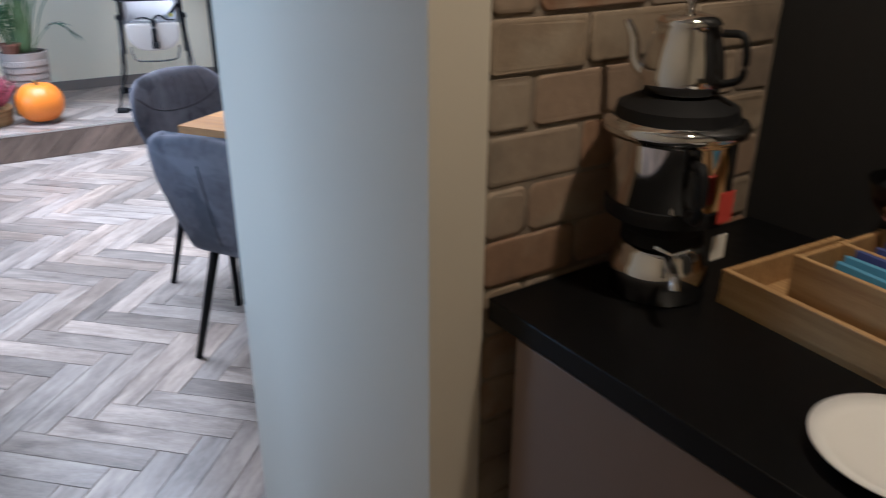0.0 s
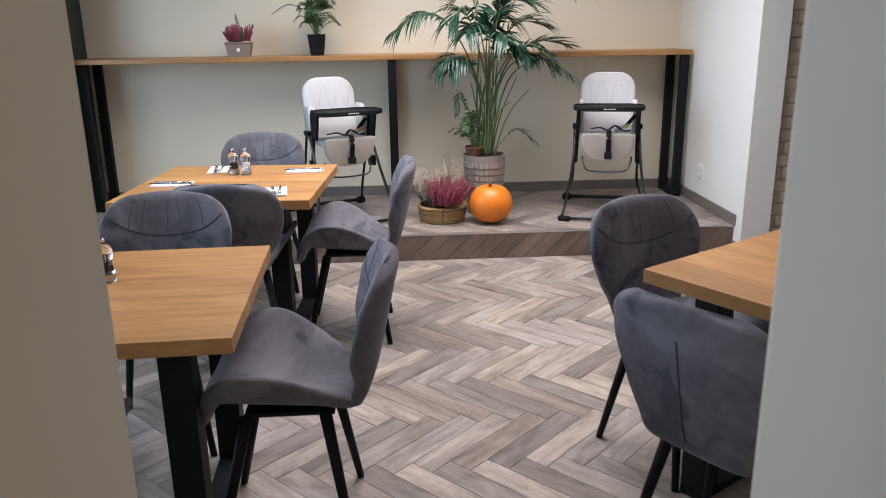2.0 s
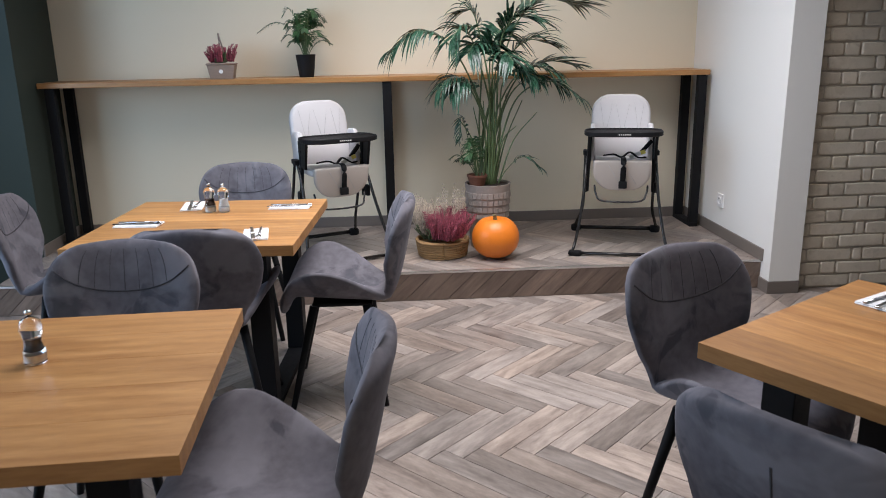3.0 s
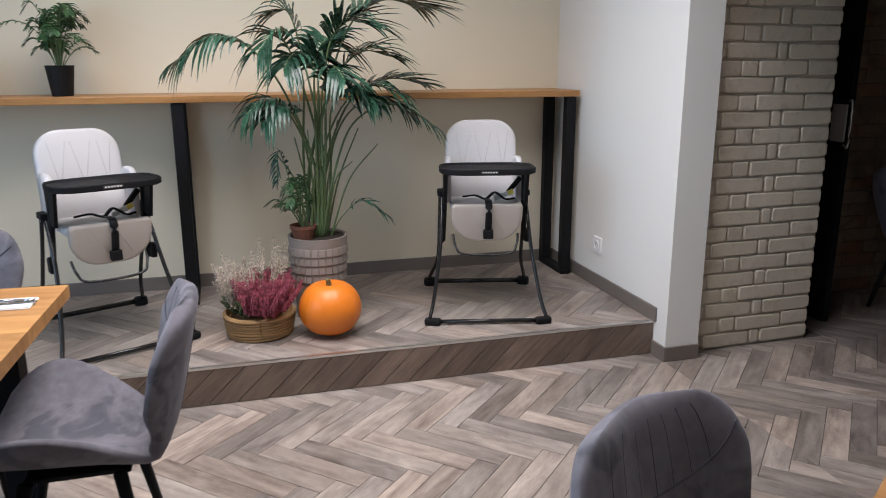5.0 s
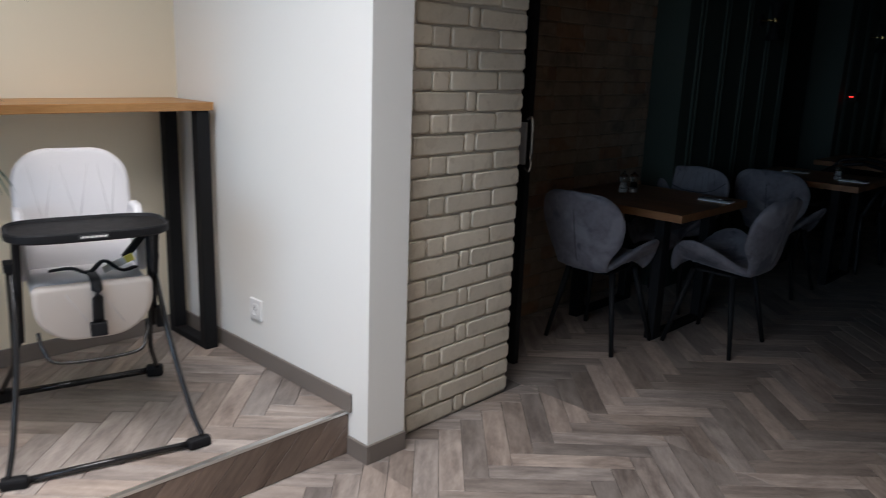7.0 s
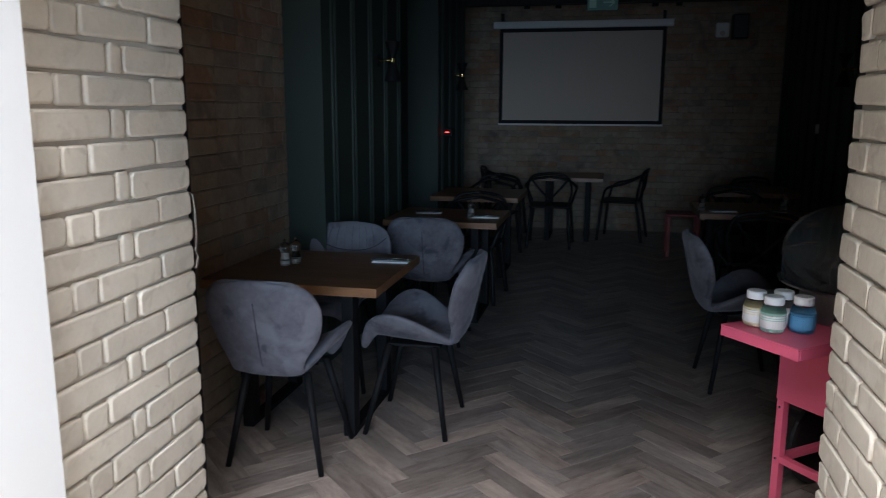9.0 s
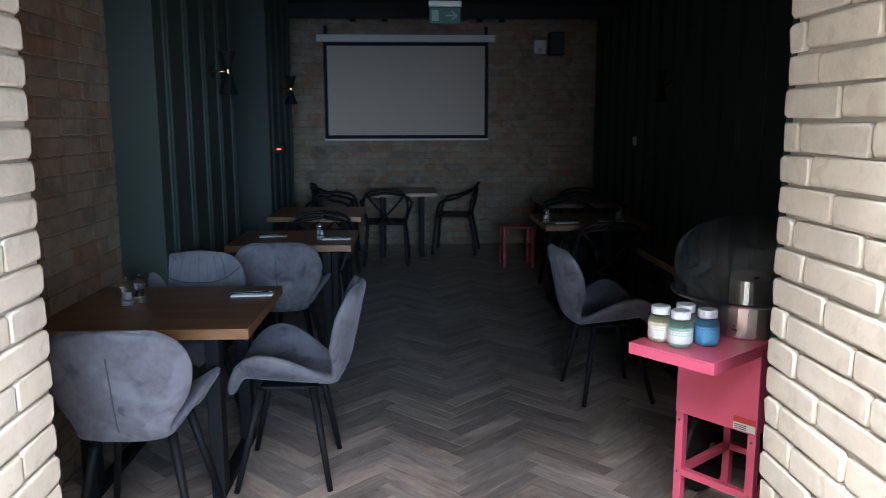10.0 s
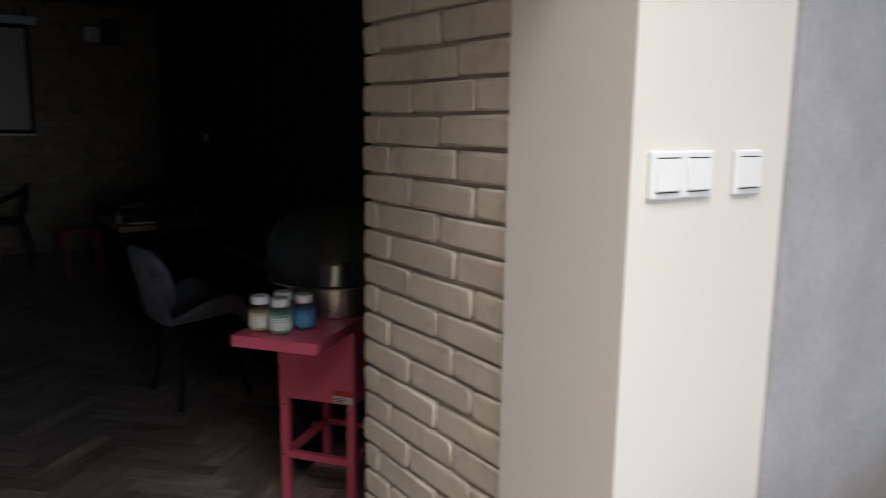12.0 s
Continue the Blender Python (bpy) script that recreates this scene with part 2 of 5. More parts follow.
M_SEAM = mat("velvet_seam", (0.05, 0.048, 0.055), 0.9, vary=0.2)
M_PLASTIC = mat("white_plastic", (0.80, 0.80, 0.79), 0.35, vary=0.02, bump=0.0)
M_DARKHOLE = mat("dark_plastic", (0.03, 0.03, 0.03), 0.5)

# ---- mesh helpers ----


def from_bm(name, bm, material, smooth=False):
    me = bpy.data.meshes.new(name)
    if smooth:
        for f in bm.faces:
            f.smooth = True
    bm.to_mesh(me)
    bm.free()
    if material:
        me.materials.append(material)
    return me


def part(name, bm, material, parent=None, label="", smooth=False):
    """Links a bmesh (or a mesh) as one object, under parent if given."""
    me = from_bm(name, bm, material, smooth) if isinstance(bm, bmesh.types.BMesh) else bm
    ob = new(name, me)
    if parent:
        ob.parent = parent
    return tagged(ob, label)


def thing(name, label, category, m=None, group="", kind=""):
    ob = new(name)
    ob.empty_display_size = 0.1
    if m is not None:
        ob.matrix_basis = m
    return tagged(ob, label, category, group, kind)


def structure(name, bm, material, label, category):
    return tagged(part(name, bm, material), label, category, kind="structure")


def box(x0, x1, y0, y1, z0, z1, bevel=0.0, segments=2, bm=None):
    bm = bm or bmesh.new()
    r = bmesh.ops.create_cube(bm, size=1, matrix=Matrix.Translation(((x0 + x1) / 2, (y0 + y1) / 2, (z0 + z1) / 2)) @ Matrix.Diagonal((x1 - x0, y1 - y0, z1 - z0, 1)))
    if bevel:
        edges = list({e for v in r["verts"] for e in v.link_edges})
        bmesh.ops.bevel(bm, geom=edges, offset=bevel, segments=segments, affect="EDGES", profile=0.5)
    return bm


def lathe(profile, n=32, m=None, bm=None, caps=True):
    """A solid of revolution about z from (radius, height) pairs, bottom to top."""
    bm = bm or bmesh.new()
    rings = []
    for r, z in profile:
        if r < 1e-5:
            rings.append([bm.verts.new((0, 0, z))])
        else:
            rings.append([bm.verts.new((r * math.cos(2 * math.pi * k / n), r * math.sin(2 * math.pi * k / n), z)) for k in range(n)])
    for a, b in zip(rings, rings[1:]):
        for k in range(n):
            q = [a[k % len(a)], a[(k + 1) % len(a)], b[(k + 1) % len(b)], b[k % len(b)]]
            q = list(dict.fromkeys(q))
            if len(q) > 2:
                try:
                    bm.faces.new(q)
                except ValueError:
                    pass
    if caps and len(rings[0]) > 1:
        bm.faces.new(rings[0][::-1])
    if caps and len(rings[-1]) > 1:
        bm.faces.new(rings[-1])
    if m is not None:
        bmesh.ops.transform(bm, matrix=m, verts=bm.verts)
    bmesh.ops.recalc_face_normals(bm, faces=bm.faces)
    return bm


def tube(points, radius, n=8, bm=None, flat=1.0, radius_end=None):
    """A round or flattened bar swept along points, with capped ends."""
    bm = bm or bmesh.new()
    pts = [Vector(p) for p in points]
    rings, up = [], Vector((0.013, 0.021, 1)).normalized()
    for i, p in enumerate(pts):
        d = (pts[min(i + 1, len(pts) - 1)] - pts[max(i - 1, 0)]).normalized()
        side = d.cross(up)
        if side.length < 0.05:
            side = d.cross(Vector((1, 0.02, 0)))
        side.normalize()
        nrm = side.cross(d).normalized()
        r = radius if radius_end is None else radius + (radius_end - radius) * i / max(1, len(pts) - 1)
        rings.append([bm.verts.new(p + (side * math.cos(2 * math.pi * k / n) + nrm * math.sin(2 * math.pi * k / n) * flat) * r) for k in range(n)])
    for a, b in zip(rings, rings[1:]):
        for k in range(n):
            f = bm.faces.new((a[k], a[(k + 1) % n], b[(k + 1) % n], b[k]))
            f.smooth = True
    bm.faces.new(rings[0][::-1])
    bm.faces.new(rings[-1])
    bmesh.ops.recalc_face_normals(bm, faces=bm.faces)
    return bm


def bend(points, steps=6):
    """A smooth curve through the points (Catmull-Rom)."""
    p = [Vector(q) for q in points]
    p = [p[0] * 2 - p[1], *p, p[-1] * 2 - p[-2]]
    out = []
    for i in range(1, len(p) - 2):
        for k in range(steps):
            t = k / steps
            out.append(0.5 * ((2 * p[i]) + (p[i + 1] - p[i - 1]) * t + (2 * p[i - 1] - 5 * p[i] + 4 * p[i + 1] - p[i + 2]) * t * t + (3 * p[i] - p[i - 1] - 3 * p[i + 1] + p[i + 2]) * t ** 3))
    return out + [p[-2]]


def poly_prism(outline, z0, z1, bm=None):
    bm = bm or bmesh.new()
    lo = [bm.verts.new((x, y, z0)) for x, y in outline]
    hi = [bm.verts.new((x, y, z1)) for x, y in outline]
    bm.faces.new(lo[::-1])
    bm.faces.new(hi)
    for k in range(len(lo)):
        q = (k + 1) % len(lo)
        bm.faces.new((lo[k], lo[q], hi[q], hi[k]))
    bmesh.ops.recalc_face_normals(bm, faces=bm.faces)
    return bm


# ---- the large structure ----
BACK_X, SIDE_Y, SOUTH_Y = -6.66, 2.655, -1.88
STEP_X, STEP_Z = -5.395, 0.176
PASS_X0, PASS_X1, PASS_Y0, PASS_Y1 = -1.62, -0.88, 0.05, 1.03
JAMB_L, JAMB_R, DARK_Y = -5.32, -3.50, 3.70
FAR_Y, DARK_L, DARK_R, DARK_TOP = 11.40, -6.05, -2.15, 2.80
TOP = 3.30

floor = structure("floor", box(-7.2, 3.2, -3.2, 12.2, -0.20, -0.004), M_GROUT, "floor of grey-brown wood-look herringbone tiles with dark joints", "floor")
platform = structure("platform", box(BACK_X, STEP_X + 0.0, SOUTH_Y, SIDE_Y, -0.004, STEP_Z - 0.004), M_GROUT, "low platform tiled in wood-look herringbone with a planked riser", "platform")
structure("wall_west", box(BACK_X - 0.2, BACK_X, -3.2, SIDE_Y + 0.1, -0.1, TOP), M_CREAM, "plain cream painted wall behind the bar shelf", "wall")
structure("wall_south_teal", box(BACK_X, -6.05, SOUTH_Y - 1.0, SOUTH_Y, -0.1, TOP), M_TEAL, "dark teal painted wall beside the platform", "wall")
# south wall with a wide window, out of view, that lets the daylight in
structure("wall_south_sill", box(-6.05, -1.60, -3.15, -2.95, -0.1, 0.65), M_WHITE, "low white wall under the wide window", "wall")
structure("wall_south_pier", box(-6.05, -4.95, -3.15, -2.95, 0.65, 2.75), M_WHITE, "white wall beside the wide window", "wall")
structure("wall_south_pier", box(-2.25, -1.60, -3.15, -2.95, 0.65, 2.75), M_WHITE, "white wall beside the wide window", "wall")
structure("wall_south_head", box(-6.05, -1.60, -3.15, -2.95, 2.75, TOP), M_WHITE, "white wall above the wide window", "wall")
# wall between dining room and dark room: left pillar and right part
structure("wall_north_left", box(BACK_X - 0.2, -5.275, SIDE_Y, 2.84, -0.1, TOP), M_WHITE, "white painted side wall ending in a pillar", "wall")
jamb_left = structure("wall_jamb_left", poly_prism([(-6.3, 2.84), (-5.349, 2.84), (-5.369, 3.565), (-6.3, 3.565)], -0.1, TOP), M_MORTAR, "cream painted brick facing of the opening", "wall")
structure("wall_north_right", box(-3.538, -1.60, SIDE_Y, 2.995, -0.1, TOP), M_PIER, "white painted wall end with light switches", "wall")
jamb_right = structure("wall_jamb_right", box(-3.507, -1.60, 2.995, 3.645, -0.1, TOP), M_MORTAR, "cream painted brick facing of the opening", "wall")
# unseen head, set low to keep roof light out of the dim room
structure("wall_north_head", box(-5.275, -3.525, SIDE_Y, 3.565, 2.02, TOP), M_WHITE, "unseen white wall over the wide opening, low to block light", "wall")
# passage walls
corner = [(-1.59 + 0.03 * math.cos(q), 1.013 + 0.03 * math.sin(q)) for q in np.linspace(math.pi, math.pi * 1.5 + 0.10, 12)]
structure("wall_east_right", poly_prism(corner + [(-0.885, 1.048), (-0.885, 1.155), (-0.905, 1.155), (-0.905, 3.67), (-1.62, 3.67)], -0.1, TOP), M_COLUMN, "thick white wall beside the passage with a rounded corner", "wall")
buffet_wall = structure("wall_buffet_brick", box(-0.903, -0.893, 1.155, 3.5, -0.1, 2.62), M_OLDM, "old brick wall beside the buffet counter", "wall")
structure("wall_buffet_back", box(-0.893, 1.6, 1.86, 2.0, -0.1, 2.62), M_BLACKCEIL, "black wall behind the buffet counter", "wall")
structure("wall_east_left", box(PASS_X0, 1.6, SOUTH_Y - 1.2, PASS_Y0, -0.1, TOP), M_COLUMN, "thick white wall beside the passage", "wall")
structure("wall_east_head", box(PASS_X0, PASS_X1, PASS_Y0, PASS_Y1, 2.62, TOP), M_WHITE, "white wall over the passage", "wall")
structure("wall_buffet_end", box(1.6, 1.8, -3.2, 3.7, -0.1, TOP), M_CREAM, "cream wall closing the buffet area", "wall")
structure("wall_buffet_north", box(PASS_X1, 1.6, 3.5, 3.7, -0.1, TOP), M_CREAM, "cream wall closing the buffet area", "wall")
structure("ceiling_buffet", box(PASS_X1, 1.8, PASS_Y0, 3.7, 2.62, 2.80), M_CEIL, "low plain ceiling over the buffet", "ceiling")
# dining ceiling with a glazed roof light; unseen, black to cut bounced light
for k, (a, b, c, d) in enumerate(((-6.9, -5.7, -3.2, 2.8), (-3.4, -1.6, -3.2, 2.8), (-5.7, -3.4, -3.2, -0.30), (-5.7, -3.4, 2.0, 2.8))):
    structure("ceiling", box(a, b, c, d, TOP, TOP + 0.2), M_BLACKCEIL, "unseen ceiling round the roof light, black to cut bounce", "ceiling")
# dark room
structure("wall_dark_west", box(DARK_L - 0.15, DARK_L, DARK_Y - 0.1, FAR_Y + 0.1, -0.1, DARK_TOP + 0.1), M_TEAL, "dark teal panelled wall of the dim room", "wall")
structure("wall_dark_east", box(DARK_R, DARK_R + 0.15, DARK_Y - 0.1, FAR_Y + 0.1, -0.1, DARK_TOP + 0.1), M_TEAL, "dark teal panelled wall with vertical mouldings", "wall")
structure("wall_dark_south", box(-3.507, DARK_R, 3.645, 3.68, -0.1, DARK_TOP), M_TEAL, "dark teal wall beside the opening", "wall")
wall_far = structure("wall_far", box(DARK_L, DARK_R, FAR_Y, FAR_Y + 0.2, -0.1, DARK_TOP + 0.1), M_OLDM, "old bare brick wall behind the projection screen", "wall")
structure("ceiling_dark", box(DARK_L - 0.15, DARK_R + 0.15, DARK_Y - 0.1, FAR_Y + 0.1, DARK_TOP, DARK_TOP + 0.15), M_BLACKCEIL, "black painted ceiling of the dim room", "ceiling")
structure("pillar_concrete", box(-3.075, -2.752, 2.64, SIDE_Y, -0.1, TOP), M_CONCRETE, "grey concrete-look panel beside the switches", "panel")
structure("pillar_concrete", box(-2.749, -1.60, 2.645, SIDE_Y, -0.1, TOP), M_CONCRETE, "grey concrete-look panel in shade", "panel")

# ---- tables and chairs ----


def dining_table(m, sx, sy, label, group, oak=M_OAK, half=0.042):
    """Square oak top on a black steel underframe of two leaning legs at each end."""
    t = thing("dining_table", label, "table", m, group)
    n = max(4, round(sy / 0.16))
    for k in range(n):
        y0, y1 = -sy / 2 + sy * k / n, -sy / 2 + sy * (k + 1) / n
        part("top_board", box(-sx / 2, sx / 2, y0 + 0.0001, y1 - 0.0001, 0.708, 0.750, 0.0005, 1), oak, t)
    hx, hy = sx * 0.5 - 0.17, sy * 0.5 - 0.13
    for s in (-1, 1):
        for q in (-1, 1):
            part("leg", box(s * hx - half, s * hx + half, q * hy - 0.04, q * hy + 0.04, 0.03, 0.696, 0.003), M_BLACK, t)
        part("foot_bar", box(s * hx - half, s * hx + half, -hy - 0.04, hy + 0.04, 0.0, 0.03, 0.003), M_BLACK, t)
        part("rail", box(s * hx - half, s * hx + half, -hy - 0.04, hy + 0.04, 0.696, 0.708, 0.002), M_BLACK, t)
    return t


def shell_point(u, v, shaped=True):
    """The upholstered shell: u across (-1 to 1), v from the seat's front edge (0) over the hollow (0.5) to the top of the back (1)."""
    keys = [(0.0, 0.265, 0.462, 0.135), (0.12, 0.212, 0.474, 0.222), (0.26, 0.09, 0.462, 0.262), (0.40, -0.07, 0.450, 0.205), (0.50, -0.165, 0.462, 0.160),
            (0.58, -0.205, 0.52, 0.172), (0.68, -0.228, 0.60, 0.222), (0.80, -0.250, 0.70, 0.250), (0.91, -0.272, 0.80, 0.245), (1.0, -0.292, 0.868, 0.235)]
    for n, ((va, *a), (vb, *b)) in enumerate(zip(keys, keys[1:])):
        if v <= vb + 1e-9:
            k = (v - va) / (vb - va)
            before, after = keys[max(0, n - 1)], keys[min(len(keys) - 1, n + 2)]
            out = []
            for q in range(3):
                ta = (b[q] - before[q + 1]) / max(1e-6, vb - before[0]) * (vb - va)
                tb = (after[q + 1] - a[q]) / max(1e-6, after[0] - va) * (vb - va)
                out.append((2 * k ** 3 - 3 * k * k + 1) * a[q] + (k ** 3 - 2 * k * k + k) * ta + (3 * k * k - 2 * k ** 3) * b[q] + (k ** 3 - k * k) * tb)
            y, z, w = out
            break
    if shaped and v > 0.80:
        w *= 0.48 + 0.52 * math.sqrt(max(0.0, 1 - ((v - 0.80) / 0.20) ** 2.5))
        z -= 0.010 * ((v - 0.80) / 0.20) ** 4 * u * u
    if v < 0.05:
        w *= 1 - 0.12 * (1 - v / 0.05) ** 2
    back = max(0.0, min(1.0, (v - 0.5) / 0.2))
    lift = 0.145 * math.sin(math.pi * min(1, v / 0.52)) ** 1.4 * abs(u) ** 2.2 * (1 if v < 0.52 else 0)
    droop = -0.045 * (1 - v / 0.12) * (0.4 + abs(u) ** 2) if v < 0.12 else 0
    fwd = 0.062 * back * abs(u) ** 2.0 * (1 - 0.6 * max(0.0, (v - 0.85) / 0.15))
    return Vector((u * w, y + fwd, z + lift + droop))


def shell_normal(u, v):
    e = 0.01
    a = shell_point(u, min(1, v + e), False) - shell_point(u, max(0, v - e), False)
    b = shell_point(min(1, u + e), v, False) - shell_point(max(-1, u - e), v, False)
    return b.cross(a).normalized()


def shell_mesh():
    """Padded sheet with rolled edges."""
    nu, th = 22, 0.025
    us = [math.sin(math.pi / 2 * (2 * k / nu - 1)) for k in range(nu + 1)]
    vs = [0.04 * (1 - math.cos(math.pi / 2 * k / 4)) for k in range(4)] + [0.04 + 0.76 * k / 32 for k in range(33)] + [0.80 + 0.20 * math.sin(math.pi / 2 * k / 14) for k in range(1, 15)]
    nv = len(vs) - 1
    bm = bmesh.new()
    layers = []
    for s in (1, -1):
        rows = []
        for v in vs:
            row = []
            for u in us:
                end = max(0.0, 1 - v / 0.04, (v - 0.93) / 0.07)
                edge = max(abs(u) ** 7, end ** 2.5)
                row.append(bm.verts.new(shell_point(u, v) + shell_normal(u, v) * th * s * math.sqrt(1 - 0.93 * edge)))
            rows.append(row)
        layers.append(rows)
    for g, flip in ((layers[0], False), (layers[1], True)):
        for j in range(nv):
            for i in range(nu):
                q = (g[j][i], g[j][i + 1], g[j + 1][i + 1], g[j + 1][i])
                bm.faces.new(q[::-1] if flip else q)
    ring = [(0, i) for i in range(nu + 1)] + [(j, nu) for j in range(1, nv + 1)] + [(nv, i) for i in range(nu - 1, -1, -1)] + [(j, 0) for j in range(nv - 1, 0, -1)]
    for (a, b), (c, d) in zip(ring, ring[1:] + ring[:1]):
        bm.faces.new((layers[0][a][b], layers[0][c][d], layers[1][c][d], layers[1][a][b]))
    bmesh.ops.recalc_face_normals(bm, faces=bm.faces)
    return bm


def on_shell(u, v, out):
    return shell_point(u, v) - shell_normal(u, v) * out


def seam_height(u):
    return 0.905 - 0.105 * (1 - abs(u) ** 2.3)


def velvet_chair(m, label, group):
    """Butterfly-shaped velvet shell chair on four splayed black legs; it faces local +y."""
    c = thing("velvet_chair", label, "chair", m, group)
    shell = part("seat_shell", shell_mesh(), M_VELVET, c, smooth=True)
    part("seam", tube([on_shell(u / 20, seam_height(u / 20), 0.0245 * math.sqrt(1 - 0.93 * abs(u / 20) ** 7)) for u in range(-19, 20)], 0.0030, 6), M_SEAM, shell)
    part("back_seam", tube([on_shell(0, 0.56 + 0.030 * k, -0.0245) for k in range(12)], 0.0026, 6), M_SEAM, shell)
    for k in range(-3, 4):
        low = seam_height(k * 0.2)
        part("channel_stitch", tube([on_shell(k * 0.2, low + (0.955 - low) * q / 5, 0.0243) for q in range(6)], 0.0014, 5), M_SEAM, shell)
    part("under_frame", box(-0.12, 0.12, -0.11, 0.145, 0.418, 0.432, 0.004), M_BLACK, c)
    for sx in (-1, 1):
        for top_y, foot_y in ((-0.085, -0.155), (0.135, 0.238)):
            part("leg", tube([(sx * 0.135, top_y, 0.43), (sx * 0.215, foot_y, 0.0)], 0.018, 10, radius_end=0.012), M_BLACK, c)
    return c


TABLE = "square oiled oak dining table on black steel legs"
first = dining_table(pose(-4.378, -0.370, 0, 0, 0, 86.5), 0.90, 0.91, TABLE + ", laid", "dining tables")
dining_table(pose(-2.745, -0.460, 0, 0, 0, 92.7), 0.95, 0.83, TABLE + ", one mill", "dining tables")
dining_table(pose(-2.664, 1.757, 0, 0, 0, 33), 0.82, 0.82, TABLE + ", turned", "dining tables")
CHAIR = "grey velvet butterfly chair with black splayed legs"
chair = velvet_chair(pose(-4.24, 0.225, 0, 0, 0, 180), CHAIR + ", laid table", "velvet chairs")
for x, y, rz, say in ((-2.68, 0.138, 181, ", oak table"), (-4.50, -1.04, 8, ", laid table"), (-5.06, -0.38, -90, ", near the platform"), (-3.31, -0.46, -90, ", pushed in"),
                      (-3.99, -0.30, 90, ", pushed in"), (-2.20, -0.48, 90, ", oak table"), (-3.032, 1.420, -66, ", turned table"), (-2.33, 1.31, 34, ", turned table"),
                      (-5.48, 4.47, 0, " in the dim room"), (-4.98, 4.98, 90, " in the dim room"), (-5.6, 5.50, 180, " in the dim room"), (-5.25, 6.33, 0, " in the dim room"), (-3.40, 5.90, -85, " in the dim room")):
    c = copy_thing(chair, pose(x, y, 0, 0, 0, rz))
    tagged(c, CHAIR + say)
# dim room tables: the same oak with shade put into its colour
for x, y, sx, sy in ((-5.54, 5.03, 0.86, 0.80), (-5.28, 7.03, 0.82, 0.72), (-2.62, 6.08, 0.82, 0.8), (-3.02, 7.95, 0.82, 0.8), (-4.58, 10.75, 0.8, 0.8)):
    dining_table(pose(x, y, 0), sx, sy, "square oak table on black steel legs, colour shaded for dim room", "dim room tables", M_OAKSHADE, 0.028)

# ---- bar shelf ----
bar = thing("bar_shelf", "long oak bar shelf on black steel frames along the wall", "bar shelf", pose(0, 0, STEP_Z))
part("bar_top", box(-1.868, 2.630, 6.285, -BACK_X - 0.003, 1.072, 1.107, 0.003), M_OAK, bar).matrix_basis = pose(0, 0, 0, 0, 0, 90)
for y in (-1.80, 0.41, 2.585):
    part("front_post", box(-6.345, -6.295, y - 0.03, y + 0.03, 0.03, 1.070, 0.003), M_BLACK, bar)
    part("rear_post", box(-6.64, -6.59, y - 0.03, y + 0.03, 0.03, 1.070, 0.003), M_BLACK, bar)
    part("foot_rail", box(-6.64, -6.295, y - 0.03, y + 0.03, 0.0, 0.03, 0.003), M_BLACK, bar)

# ---- high chairs ----
M_PAD = mat("pale_grey_leatherette", (0.62, 0.60, 0.60), 0.5, noise_scale=9, vary=0.05, bump=0.12, fine=220)
M_PADLOW = mat("beige_leatherette", (0.52, 0.465, 0.41), 0.55, noise_scale=9, vary=0.06, bump=0.12, fine=220)
M_PADSEAM = mat("pad_seam", (0.46, 0.44, 0.44), 0.6)
M_GLOSSBLACK = mat("glossy_black_tube", (0.014, 0.013, 0.013), 0.22, noise_scale=30, vary=0.1, bump=0.0)
M_TAG = mat("pale_tag", (0.75, 0.74, 0.70), 0.6, vary=0.05)
M_YELLOW = mat("yellow_tag", (0.75, 0.62, 0.10), 0.6, vary=0.05)


def pad(w, h, d, r_top, r_bot, n=8, bow=0.0):
    """An upholstered pad in the local x-z plane, w wide and h high, d thick, with rounded corners and a domed face."""
    pts = []
    for cx, cz, r, a0 in ((w / 2 - r_top, h - r_top, r_top, 0), (-w / 2 + r_top, h - r_top, r_top, 90), (-w / 2 + r_bot, r_bot, r_bot, 180), (w / 2 - r_bot, r_bot, r_bot, 270)):
        for k in range(n):
            a = radians(a0 + 90 * k / (n - 1))
            pts.append((cx + r * math.cos(a), cz + r * math.sin(a)))
    bm = bmesh.new()
    rings = []
    for inset, y in ((0.0, -d / 2), (0.0, d * 0.1), (0.02, d * 0.4), (0.07, d * 0.5)):
        rings.append([bm.verts.new((x * (1 - inset * 2 * 0.8), y + bow * abs(2 * x / w) ** 2, h / 2 + (z - h / 2) * (1 - inset * 1.6))) for x, z in pts])
    for a, b in zip(rings, rings[1:]):
        for k in range(len(a)):
            q = (k + 1) % len(a)
            bm.faces.new((a[k], a[q], b[q], b[k]))
    bm.faces.new(rings[0])
    bm.faces.new(rings[-1][::-1])
    bmesh.ops.recalc_face_normals(bm, faces=bm.faces)
    return bm


def placed(bm, m):
    bmesh.ops.transform(bm, matrix=m, verts=bm.verts)
    return bm


